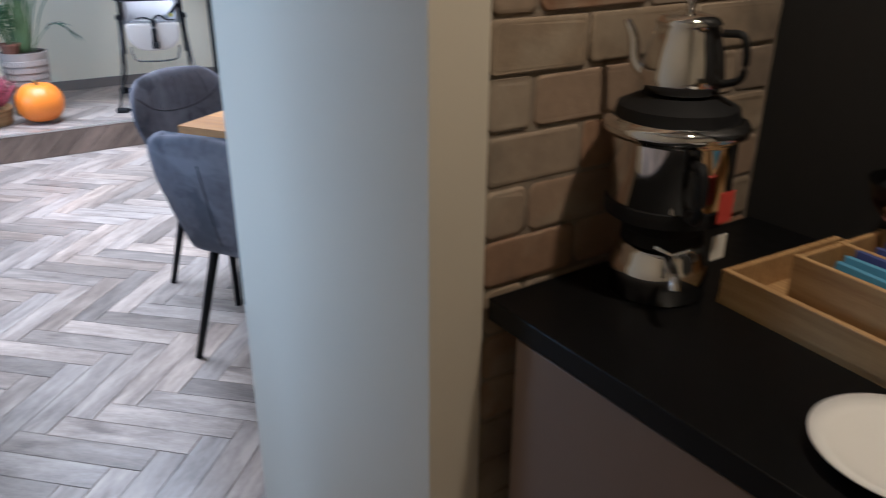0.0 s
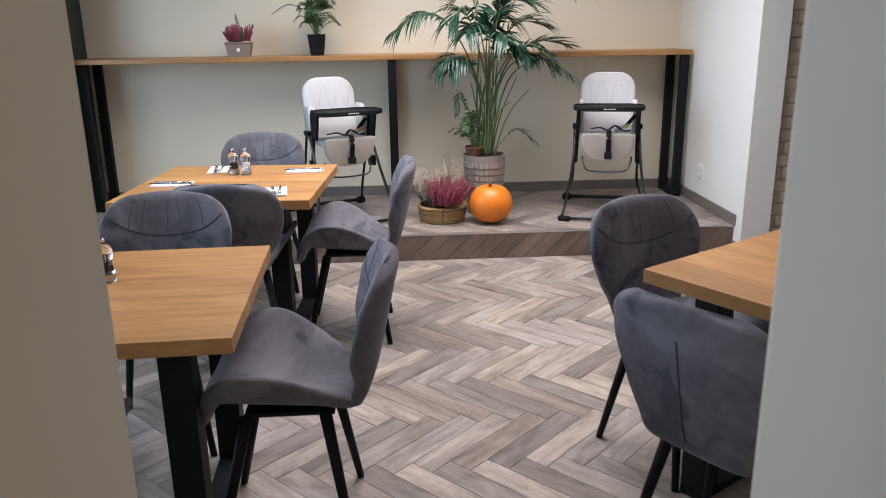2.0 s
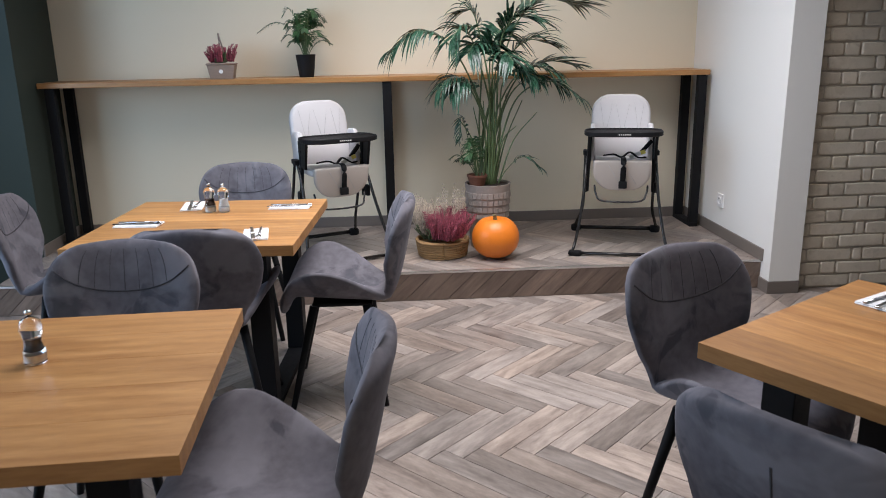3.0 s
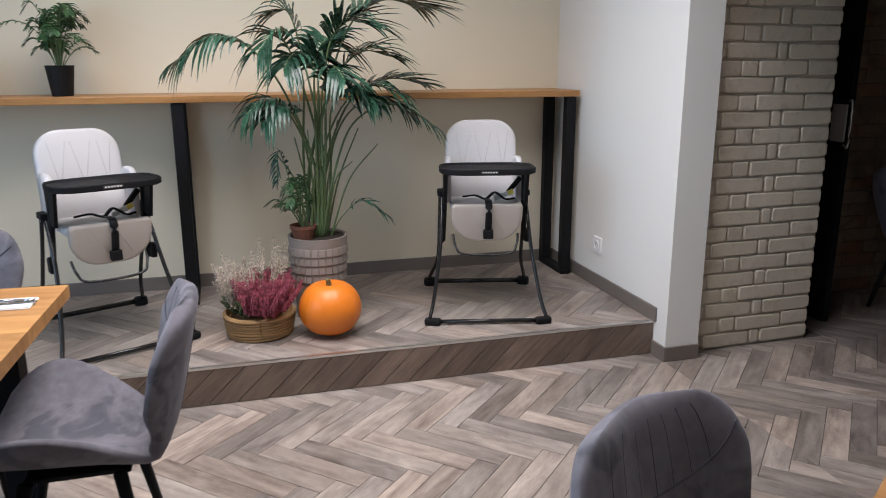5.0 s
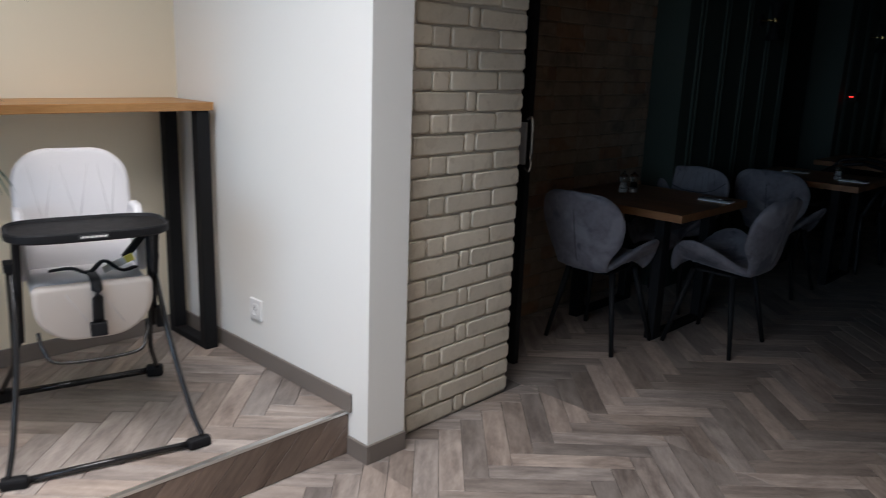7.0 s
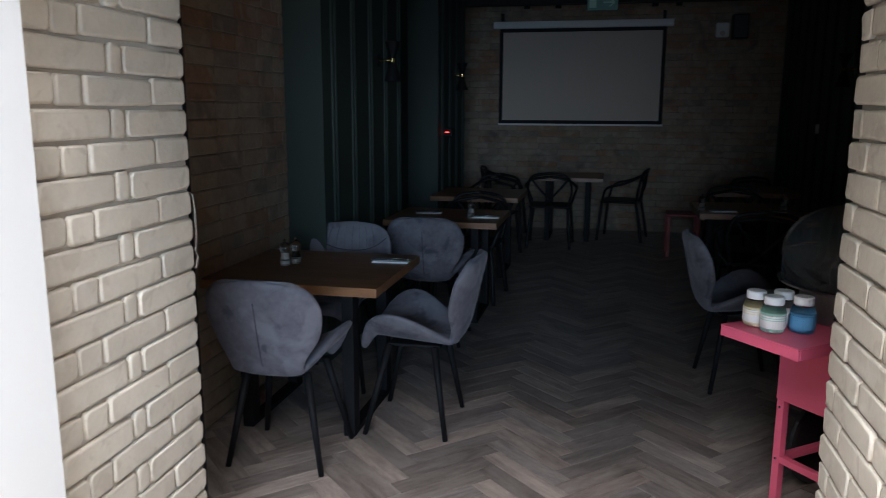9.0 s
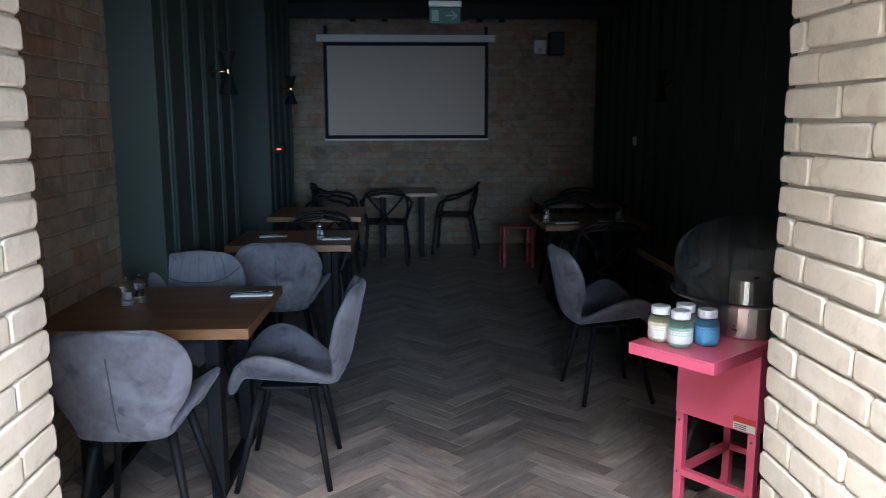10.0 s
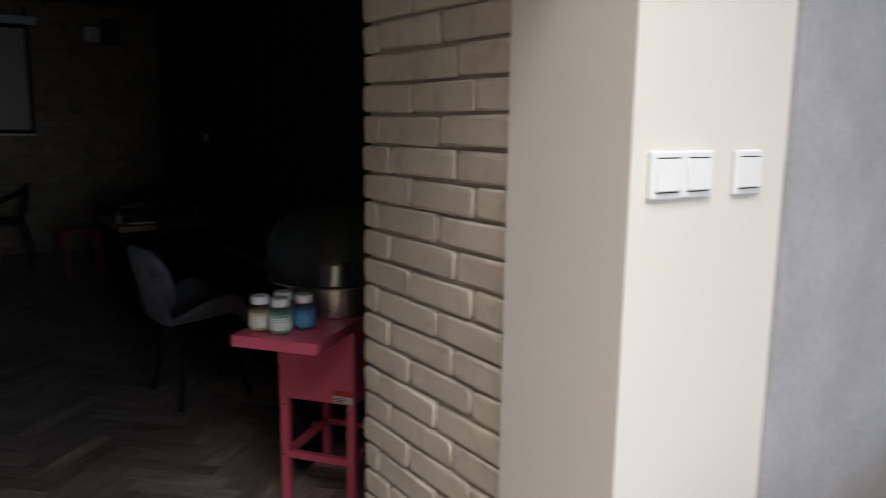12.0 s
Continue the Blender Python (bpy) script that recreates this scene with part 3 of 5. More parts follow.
def high_chair(m, label):
    """Folding high chair with a pale padded seat and a black tray; it faces local +y."""
    c = thing("high_chair", label, "high chair", m, "high chairs")
    for s in (-1, 1):
        part("front_leg", tube(bend([(s * 0.292, 0.345, 0.03), (s * 0.268, 0.29, 0.12), (s * 0.235, 0.19, 0.33), (s * 0.222, 0.10, 0.50), (s * 0.218, 0.03, 0.60)]), 0.0098), M_GLOSSBLACK, c)
        part("rear_leg", tube(bend([(s * 0.285, -0.335, 0.03), (s * 0.262, -0.27, 0.10), (s * 0.232, -0.17, 0.21), (s * 0.226, -0.08, 0.40), (s * 0.224, -0.01, 0.60)]), 0.0098), M_GLOSSBLACK, c)
        part("side_strut", tube([(s * 0.212, 0.045, 0.36), (s * 0.205, 0.075, 0.56), (s * 0.20, 0.10, 0.745)], 0.014, 6), M_BLACK, c)
        part("arm_panel", poly_prism([(0.055, 0.59), (0.155, 0.575), (0.20, 0.742), (0.045, 0.742)], s * 0.205 - 0.008, s * 0.205 + 0.008), M_BLACK, c).matrix_basis = Matrix(((0, 0, 1, 0), (1, 0, 0, 0), (0, 1, 0, 0), (0, 0, 0, 1)))
        part("hinge", box(s * 0.222 - 0.018, s * 0.222 + 0.018, -0.03, 0.05, 0.595, 0.625, 0.005), M_BLACK, c)
        part("joint", box(s * 0.224 - 0.014, s * 0.224 + 0.014, 0.05, 0.10, 0.36, 0.43, 0.006), M_BLACK, c)
        part("front_foot", placed(box(-0.05, 0.032, -0.020, 0.020, 0.0, 0.036, 0.011) if s > 0 else box(-0.032, 0.05, -0.020, 0.020, 0.0, 0.036, 0.011), pose(s * 0.285, 0.345, 0, 0, 0, -s * 12)), M_BLACK, c)
        part("rear_foot", placed(box(-0.035, 0.035, -0.022, 0.022, 0.0, 0.05, 0.014), pose(s * 0.272, -0.335, 0, 0, 0, s * 12)), M_BLACK, c)
    part("front_bar", tube([(-0.27, 0.345, 0.017), (0.27, 0.345, 0.017)], 0.011), M_GLOSSBLACK, c)
    part("rear_bar", tube([(-0.26, -0.335, 0.027), (0.26, -0.335, 0.027)], 0.014), M_GLOSSBLACK, c)
    back = part("backrest", placed(pad(0.38, 0.325, 0.05, 0.12, 0.03), pose(0, -0.125, 0.650, 12, 0, 0)), M_PAD, c, smooth=True)
    for xa, xb in ((-0.145, -0.115), (-0.085, -0.115), (-0.055, -0.01), (0.035, -0.01), (0.055, 0.10), (0.135, 0.10)):
        part("stitch", placed(tube([(xb, 0.0250, 0.05), (xa, 0.0250, 0.265)], 0.0013, 5), pose(0, -0.125, 0.650, 12, 0, 0)), M_PADSEAM, back)
    part("stitch", placed(tube([(-0.165, 0.0262, 0.05), (0.165, 0.0262, 0.05)], 0.0034, 5), pose(0, -0.125, 0.650, 12, 0, 0)), M_PADSEAM, back)
    part("seat", box(-0.175, 0.175, -0.12, 0.16, 0.525, 0.575, 0.02, 3), M_PAD, c, smooth=True)
    low = part("lumbar_pad", placed(pad(0.37, 0.17, 0.05, 0.03, 0.03, bow=0.03), pose(0, -0.105, 0.55, 10, 0, 0)), M_PAD, c, smooth=True)
    for s in (-1, 1):
        part("side_wing", placed(pad(0.17, 0.235, 0.028, 0.06, 0.04), pose(s * 0.182, -0.04, 0.555, 0, 0, s * 90)), M_PAD, c, smooth=True)
    leg = part("leg_rest", placed(pad(0.355, 0.195, 0.028, 0.02, 0.13), pose(0, 0.200, 0.396, -10, 0, 0)), M_PADLOW, c, smooth=True)
    for k in (-1, 1):
        part("stitch", placed(tube([(k * 0.05 - 0.035, 0.0145, 0.05), (k * 0.05 + 0.035, 0.0145, 0.17)], 0.0014, 5), pose(0, 0.200, 0.396, -10, 0, 0)), M_PADSEAM, leg)
    part("footrest_loop", tube(bend([(-0.165, 0.16, 0.42), (-0.155, 0.19, 0.37), (-0.11, 0.215, 0.328), (0.11, 0.215, 0.328), (0.155, 0.19, 0.37), (0.165, 0.16, 0.42)]), 0.006), M_GLOSSBLACK, c)
    # tray with a raised rim
    bm = bmesh.new()
    out = []
    for k in range(40):
        a = 2 * math.pi * k / 40
        ca, sa = math.cos(a), math.sin(a)
        out.append((0.238 * math.copysign(abs(ca) ** 0.45, ca), 0.19 + 0.135 * math.copysign(abs(sa) ** 0.6, sa)))
    rings = []
    for k, z in ((0.95, 0.742), (1.0, 0.748), (1.0, 0.768), (0.985, 0.772), (0.95, 0.762)):
        rings.append([bm.verts.new((x * k, 0.19 + (y - 0.19) * k, z)) for x, y in out])
    for a, b in zip(rings, rings[1:]):
        for k in range(40):
            q = (k + 1) % 40
            bm.faces.new((a[k], a[q], b[q], b[k]))
    bm.faces.new(rings[0][::-1])
    bm.faces.new(rings[-1])
    bmesh.ops.recalc_face_normals(bm, faces=bm.faces)
    tray = part("tray", bm, M_BLACK, c)
    part("name_plate", box(-0.042, 0.042, 0.3215, 0.3255, 0.751, 0.765, 0.001), M_DARKHOLE, tray, "dark name plate with pale bars")
    for k in range(6):
        part("plate_bar", box(-0.036 + k * 0.0125, -0.028 + k * 0.0125, 0.3245, 0.3265, 0.755, 0.761), M_TAG, tray)
    # harness
    part("waist_strap", tube(bend([(-0.15, 0.10, 0.592), (-0.10, 0.14, 0.596), (-0.05, 0.11, 0.625), (0.0, 0.14, 0.598), (0.05, 0.12, 0.612), (0.11, 0.08, 0.60)]), 0.012, 6, flat=0.4), M_BLACK, c)
    part("crotch_strap", tube(bend([(-0.005, 0.10, 0.592), (-0.005, 0.235, 0.602), (-0.005, 0.262, 0.56), (-0.005, 0.246, 0.46)]), 0.017, 6, flat=0.25), M_BLACK, c)
    part("buckle", box(-0.030, 0.020, 0.232, 0.258, 0.415, 0.46, 0.004), M_BLACK, c)
    part("side_clip", placed(box(-0.012, 0.012, -0.01, 0.01, -0.05, 0.05, 0.003), pose(-0.155, 0.06, 0.655, 0, -40, 0)), M_BLACK, c)
    part("care_tag", placed(box(-0.02, 0.055, -0.004, 0.004, -0.012, 0.012), pose(-0.10, 0.095, 0.61, 0, 22, 0)), M_TAG, c, "white and yellow care tag")
    part("care_tag", placed(box(-0.05, -0.02, -0.004, 0.004, -0.012, 0.012), pose(-0.10, 0.095, 0.61, 0, 22, 0)), M_YELLOW, c)
    return c


hc = high_chair(pose(-5.91, 1.913, STEP_Z, 0, 0, -103.5), "folding high chair, pale padded seat, black tray, facing the room")
tagged(copy_thing(hc, pose(-5.968, 0.025, STEP_Z, 0, 0, -66)), "folding high chair, pale padded seat, black tray, turned sideways")

# ---- plants and pumpkin ----
M_PALM = mat("palm_leaf", (0.024, 0.072, 0.042), 0.27, noise_scale=30, vary=0.3, bump=0.1, fine=200, random_vary=0.35)
M_STEM = mat("palm_stem", (0.10, 0.15, 0.06), 0.5, vary=0.25)
M_FERN = mat("fern_leaf", (0.032, 0.092, 0.027), 0.5, vary=0.3, random_vary=0.35)
M_POT = mat("carved_grey_stone_pot", (0.29, 0.25, 0.22), 0.7, noise_scale=20, vary=0.2, bump=0.3, fine=120)
M_SOIL = mat("soil", (0.03, 0.02, 0.014), 0.95, noise_scale=60, vary=0.4, bump=0.9)
M_TERRA = mat("terracotta_plastic", (0.16, 0.065, 0.038), 0.6, vary=0.15)
M_PUMP = mat("pumpkin_skin", (0.76, 0.205, 0.013), 0.38, noise_scale=7, vary=0.16, bump=0.12, fine=90)
M_PSTEM = mat("pumpkin_stalk", (0.16, 0.14, 0.06), 0.8, vary=0.3, bump=0.5)
M_WICKER = mat("woven_straw", (0.33, 0.20, 0.085), 0.7, noise_scale=25, vary=0.3, bump=0.4, random_vary=0.25)
M_PINK = mat("heather_pink", (0.31, 0.068, 0.098), 0.8, vary=0.3, random_vary=0.45)
M_PALEHEATH = mat("heather_pale", (0.50, 0.42, 0.33), 0.8, vary=0.3, random_vary=0.35)
M_HGREEN = mat("heather_green", (0.09, 0.12, 0.05), 0.8, vary=0.3, random_vary=0.4)
M_BASKETGREY = mat("grey_wood_box", (0.26, 0.20, 0.16), 0.8, noise_scale=20, vary=0.25, bump=0.3, stretch=(1, 1, 5))
rng = random.Random(7)


def leaf_blade(bm, base, direction, length, width, droop, normal, fold=0.25):
    """One narrow leaflet: a folded blade that tapers and droops."""
    d, side = direction.normalized(), direction.cross(normal).normalized()
    if side.length < 0.1:
        side = Vector((1, 0, 0))
    rows = []
    for k, wk in enumerate((0.35, 0.9, 1.0, 0.85, 0.5, 0.03)):
        t = k / 5
        p = base + d * length * (t - 0.22 * droop * t ** 3) + Vector((0, 0, -droop * length * t * t))
        n = normal * (fold * width * wk)
        rows.append([bm.verts.new(p - side * width * wk * 0.5 + n * 0.5), bm.verts.new(p - n * 0.3), bm.verts.new(p + side * width * wk * 0.5 + n * 0.5)])
    for a, b in zip(rows, rows[1:]):
        for q in (0, 1):
            f = bm.faces.new((a[q], a[q + 1], b[q + 1], b[q]))
            f.smooth = True


def frond(root, points, n_leaf, leaf_len, width, parent, leaf_mat, stem_mat, start=0.45, radius=0.007, name="frond", lean=0.55, hang=0.4):
    curve = bend(points, 8)
    f = part(name, tube(curve, radius, 6, radius_end=radius * 0.3), stem_mat, parent)
    bm = bmesh.new()
    for k in range(n_leaf):
        t = start + (1 - start) * (k + 0.5) / n_leaf
        i = min(len(curve) - 2, int(t * (len(curve) - 1)))
        p = curve[i].lerp(curve[i + 1], t * (len(curve) - 1) - i)
        d = (curve[i + 1] - curve[i]).normalized()
        side = d.cross(Vector((0, 0, 1)))
        side = side.normalized() if side.length > 0.05 else Vector((0, 1, 0))
        up = side.cross(d).normalized()
        size = leaf_len * (0.45 + 0.62 * math.sin(math.pi * min(1, 0.18 + 0.8 * (k + 0.5) / n_leaf))) * rng.uniform(0.88, 1.1)
        for s in (-1, 1):
            way = side * s + d * (lean + 0.7 * k / n_leaf) + up * rng.uniform(0.15, 0.4)
            leaf_blade(bm, p, way, size, width * rng.uniform(0.8, 1.15), hang * rng.uniform(0.55, 1.3), up)
    part("leaf_spray", bm, leaf_mat, f)
    return f


def pot_mesh(r0, r1, h, wall=0.012, n=48):
    return lathe([(r0 * 0.97, 0), (r0, 0.006), (r1 * 0.99, h * 0.97), (r1, h), (r1 - wall, h), (r1 - wall * 1.2, h - 0.05), (0, h - 0.05)], n)


palm = thing("potted_palm", "tall kentia palm in a carved grey stone pot", "plant", pose(-5.965, 1.05, STEP_Z))
pot = part("pot", pot_mesh(0.115, 0.150, 0.425), M_POT, palm, "grey stone pot with a carved grid", smooth=False)
square = from_bm("carved_square", box(-0.0150, 0.0150, -0.004, 0.004, -0.0185, 0.0185, 0.002, 1), M_POT)
for r in range(4):
    for k in range(26):
        a = 2 * math.pi * k / 26
        z = 0.222 + r * 0.045
        rad = 0.115 + 0.037 * z / 0.445 + 0.001
        part("carved_square", square, None, pot).matrix_basis = pose(rad * math.cos(a), rad * math.sin(a), z, -5, 0, math.degrees(a) + 90)
part("soil", lathe([(0.13, 0.40), (0.135, 0.415), (0, 0.425)], 24), M_SOIL, palm)
# fronds: sideways and forward reach, height of the tip, sag of the tip below the crest, leaflets on a side, their length, width and droop
for ry, rx, top, sag, n, ln, wide, hang in ((-0.63, 0.10, 1.26, 0.13, 22, 0.22, 0.021, 0.75), (-0.32, 0.14, 1.04, 0.07, 15, 0.20, 0.020, 0.7), (0.54, -0.05, 1.54, 0.02, 24, 0.44, 0.027, 0.25), (0.24, 0.12, 1.45, 0.0, 20, 0.36, 0.023, 0.30),
                                            (-0.14, -0.02, 1.50, 0.0, 15, 0.28, 0.020, 0.4), (-0.24, 0.16, 1.33, 0.07, 13, 0.24, 0.021, 0.6), (0.60, 0.10, 0.95, 0.12, 14, 0.19, 0.021, 0.5), (0.57, 0.0, 1.16, 0.03, 10, 0.24, 0.038, 0.25),
                                            (0.12, 0.28, 1.20, 0.05, 14, 0.20, 0.023, 0.6), (-0.14, 0.20, 1.25, 0.05, 14, 0.21, 0.023, 0.65), (0.14, -0.18, 1.36, 0.02, 14, 0.28, 0.021, 0.45), (0.42, 0.14, 1.12, 0.04, 13, 0.20, 0.023, 0.45), (0.38, 0.02, 1.30, 0.02, 15, 0.30, 0.021, 0.3),
                                            (0.04, 0.04, 1.30, 0.0, 12, 0.24, 0.025, 0.35), (0.48, 0.05, 1.02, 0.08, 13, 0.19, 0.024, 0.6), (0.26, 0.20, 1.10, 0.05, 13, 0.20, 0.024, 0.6), (-0.24, 0.18, 1.02, 0.06, 12, 0.18, 0.022, 0.7), (0.17, 0.1, 1.16, 0.02, 12, 0.22, 0.024, 0.5)):
    a = rng.uniform(0, 6.28)
    p0 = Vector((0.05 * math.cos(a), 0.05 * math.sin(a), 0.41))
    peak = top + sag
    pts = [p0, p0 + Vector((rx * 0.10, ry * 0.10, (peak - 0.41) * 0.45)), Vector((rx * 0.34, ry * 0.32, 0.41 + (peak - 0.41) * 0.86)), Vector((rx * 0.68, ry * 0.66, peak)), Vector((rx, ry, top))]
    frond(p0, pts, n, ln, wide, palm, M_PALM, M_STEM, start=0.56, radius=0.0075, lean=0.60, hang=hang)
# bare young stems and the low fan leaf
for ry, rx, top in ((0.06, 0.03, 1.0), (-0.05, 0.02, 0.92), (0.12, -0.02, 0.95), (-0.1, 0.05, 0.85), (0.02, -0.05, 1.1), (0.16, 0.05, 0.88), (0.09, 0.06, 0.80), (-0.02, 0.06, 0.96)):
    part("stem", tube(bend([(rx * 0.4, ry * 0.4, 0.41), (rx, ry, 0.7), (rx * 1.6, ry * 1.9, top)]), 0.006, 6, radius_end=0.003), M_STEM, palm)
frond(None, [(0.03, 0.06, 0.41), (0.05, 0.12, 0.52), (0.08, 0.22, 0.60), (0.10, 0.34, 0.52)], 7, 0.12, 0.022, palm, M_PALM, M_STEM, 0.45, 0.004)
inner = thing("parlour_fern", "small fern in a terracotta pot inside the palm's pot", "plant", pose(-5.915, 0.975, STEP_Z + 0.41))
part("pot", lathe([(0.045, 0), (0.062, 0.065), (0.066, 0.065), (0.066, 0.08), (0.058, 0.08), (0.055, 0.06), (0, 0.06)], 24), M_TERRA, inner)
for k in range(16):
    a, r, h = rng.uniform(0, 6.28), rng.uniform(0.06, 0.17), rng.uniform(0.10, 0.26)
    d = Vector((math.cos(a), math.sin(a) - 0.25, 0))
    frond(None, [(0, 0, 0.06), d * r * 0.4 + Vector((0, 0, 0.06 + h * 0.7)), d * r * 0.8 + Vector((0, 0, 0.06 + h)), d * r * 1.15 + Vector((0, 0, 0.05 + h * 0.85))], 8, 0.05, 0.011, inner, M_FERN, M_STEM, 0.3, 0.0025)
frond(None, [(0, 0, 0.06), (0.02, -0.05, 0.28), (0.03, -0.10, 0.45), (0.04, -0.12, 0.30)], 14, 0.08, 0.014, inner, M_PALM, M_STEM, 0.4, 0.003)

# pumpkin
pk = thing("pumpkin", "round smooth orange pumpkin on the platform", "pumpkin", pose(-5.655, 1.06, STEP_Z))
bm = bmesh.new()
rows = []
for j in range(25):
    v = math.pi * j / 24
    row = []
    for k in range(64):
        a = 2 * math.pi * k / 64
        rib = 1 - 0.022 * (1 - abs(math.sin(a * 5.5))) ** 3 * math.sin(v)
        r = 0.146 * math.sin(v) ** 0.92 * rib
        z = 0.135 - 0.135 * math.cos(v) - 0.026 * math.exp(-((v - math.pi) / 0.30) ** 2) + 0.016 * math.exp(-(v / 0.35) ** 2)
        row.append(bm.verts.new((r * math.cos(a), r * math.sin(a) * 1.02, z)))
    rows.append(row)
for a, b in zip(rows, rows[1:]):
    for k in range(64):
        bm.faces.new((a[k], a[(k + 1) % 64], b[(k + 1) % 64], b[k]))
bmesh.ops.remove_doubles(bm, verts=bm.verts, dist=1e-5)
bmesh.ops.recalc_face_normals(bm, faces=bm.faces)
part("body", bm, M_PUMP, pk, smooth=True)
part("stalk", tube(bend([(0, 0, 0.24), (0.004, -0.004, 0.262), (0.016, -0.012, 0.280)]), 0.015, 7, radius_end=0.009), M_PSTEM, pk)


def heather_sprig(bm, base, tip, n=13, size=0.011):
    """A flower spike: small bells set round a stalk."""
    for k in range(n):
        t = 0.25 + 0.75 * k / (n - 1)
        p = base.lerp(tip, t)
        r = size * (1.1 - 0.6 * t)
        a = rng.uniform(0, 6.28)
        for q in range(3):
            o = Vector((math.cos(a + q * 2.1), math.sin(a + q * 2.1), 0.6)) * r * 1.3
            v = [bm.verts.new(p + o + w) for w in (Vector((r, 0, 0)), Vector((-r * 0.5, r * 0.8, 0)), Vector((-r * 0.5, -r * 0.8, 0)), Vector((0, 0, r * 1.6)))]
            for f in ((0, 1, 3), (1, 2, 3), (2, 0, 3), (2, 1, 0)):
                bm.faces.new([v[i] for i in f])


def heather_mass(parent, n, rx, ry, z0, h, m, name, where, size=0.011):
    bm = bmesh.new()
    for k in range(n):
        a, r = rng.uniform(0, 6.28), math.sqrt(rng.random())
        x, y = where[0] + rx * r * math.cos(a), where[1] + ry * r * math.sin(a)
        lean = Vector((x - where[0] * 0.5, y - where[1] * 0.5, 0)) * rng.uniform(0.3, 0.9)
        b = Vector((x * 0.7, y * 0.7, z0))
        heather_sprig(bm, b, b + lean + Vector((0, 0, h * rng.uniform(0.65, 1.1))), size=size)
    tagged(part(name, bm, m, parent), kind="stuff")


basket = thing("heather_basket", "low woven straw basket planted with pink and pale heather", "flower basket", pose(-5.775, 0.735, STEP_Z))
weave = part("basket", lathe([(0.135, 0), (0.15, 0.01), (0.165, 0.11), (0.158, 0.115), (0.145, 0.09), (0, 0.09)], 36), M_WICKER, basket)
for k in range(8):
    r = 0.150 + 0.016 * (k / 7)
    pts = [(r * math.cos(a) * (1.012 if i % 2 else 0.998), r * math.sin(a) * (1.012 if i % 2 else 0.998), 0.010 + 0.0135 * k + 0.002 * math.sin(3 * a + k)) for i, a in enumerate(np.linspace(0, 2 * math.pi, 49))]
    part("strand", tube(pts, 0.0072, 5), M_WICKER, weave)
heather_mass(basket, 120, 0.15, 0.12, 0.09, 0.19, M_PINK, "pink_heather", (0.07, 0.02))
heather_mass(basket, 60, 0.12, 0.09, 0.09, 0.25, M_PALEHEATH, "pale_heather", (-0.03, -0.09))
heather_mass(basket, 18, 0.10, 0.07, 0.09, 0.30, M_PALEHEATH, "pale_heather", (-0.07, 0.07))
heather_mass(basket, 30, 0.15, 0.13, 0.08, 0.13, M_HGREEN, "heather_greens", (0.0, 0.0))

hbox = thing("heather_box", "small grey wooden box of pink heather with a handle", "flower box", pose(-6.45, -0.70, STEP_Z + 1.107, 0, 0, 3))
bm = bmesh.new()
lo = [bm.verts.new((x * 0.055, y * 0.075, 0)) for x, y in ((-1, -1), (1, -1), (1, 1), (-1, 1))]
hi = [bm.verts.new((x * 0.068, y * 0.092, 0.098)) for x, y in ((-1, -1), (1, -1), (1, 1), (-1, 1))]
bm.faces.new(lo[::-1])
bm.faces.new(hi)
for k in range(4):
    bm.faces.new((lo[k], lo[(k + 1) % 4], hi[(k + 1) % 4], hi[k]))
part("box", bm, M_BASKETGREY, hbox)
part("rim", tube([(-0.068, -0.092, 0.098), (0.068, -0.092, 0.098), (0.068, 0.092, 0.098), (-0.068, 0.092, 0.098), (-0.068, -0.092, 0.098)], 0.006, 4), M_BASKETGREY, hbox)
part("flower_badge", placed(lathe([(0.014, 0), (0.014, 0.004), (0, 0.004)], 8), pose(0.062, 0.0, 0.05, 0, 90, 0)), M_PLASTIC, hbox)
part("handle", tube(bend([(0, 0.02, 0.09), (0.0, 0.012, 0.20), (0.0, -0.005, 0.275), (-0.03, -0.012, 0.28), (-0.04, -0.012, 0.09)]), 0.006, 6), M_BASKETGREY, hbox)
heather_mass(hbox, 40, 0.06, 0.085, 0.08, 0.13, M_PINK, "pink_heather", (0.0, 0.0), 0.010)
heather_mass(hbox, 10, 0.05, 0.07, 0.08, 0.08, M_HGREEN, "heather_greens", (0.0, 0.0), 0.010)

fern = thing("potted_fern", "small green fern palm in a black plastic pot", "plant", pose(-6.45, -0.135, STEP_Z + 1.107))
part("pot", pot_mesh(0.05, 0.068, 0.15, 0.006, 28), M_BLACK, fern)
part("soil", lathe([(0.058, 0.10), (0.055, 0.115), (0, 0.118)], 16), M_SOIL, fern)
for k in range(32):
    a, r, h = rng.uniform(0, 6.28), rng.uniform(0.05, 0.19), rng.uniform(0.12, 0.34)
    d = Vector((math.cos(a) * 0.8, math.sin(a), 0))
    frond(None, [(0, 0, 0.11), d * r * 0.35 + Vector((0, 0, 0.11 + h * 0.7)), d * r * 0.75 + Vector((0, 0, 0.11 + h)), d * r * 1.1 + Vector((0, 0, 0.10 + h * 0.9))], 9, 0.055, 0.012, fern, M_FERN, M_STEM, 0.35, 0.003)
frond(None, [(0, 0, 0.11), (0.02, -0.07, 0.30), (0.03, -0.18, 0.36), (0.03, -0.30, 0.30)], 10, 0.06, 0.010, fern, M_FERN, M_STEM, 0.4, 0.003)

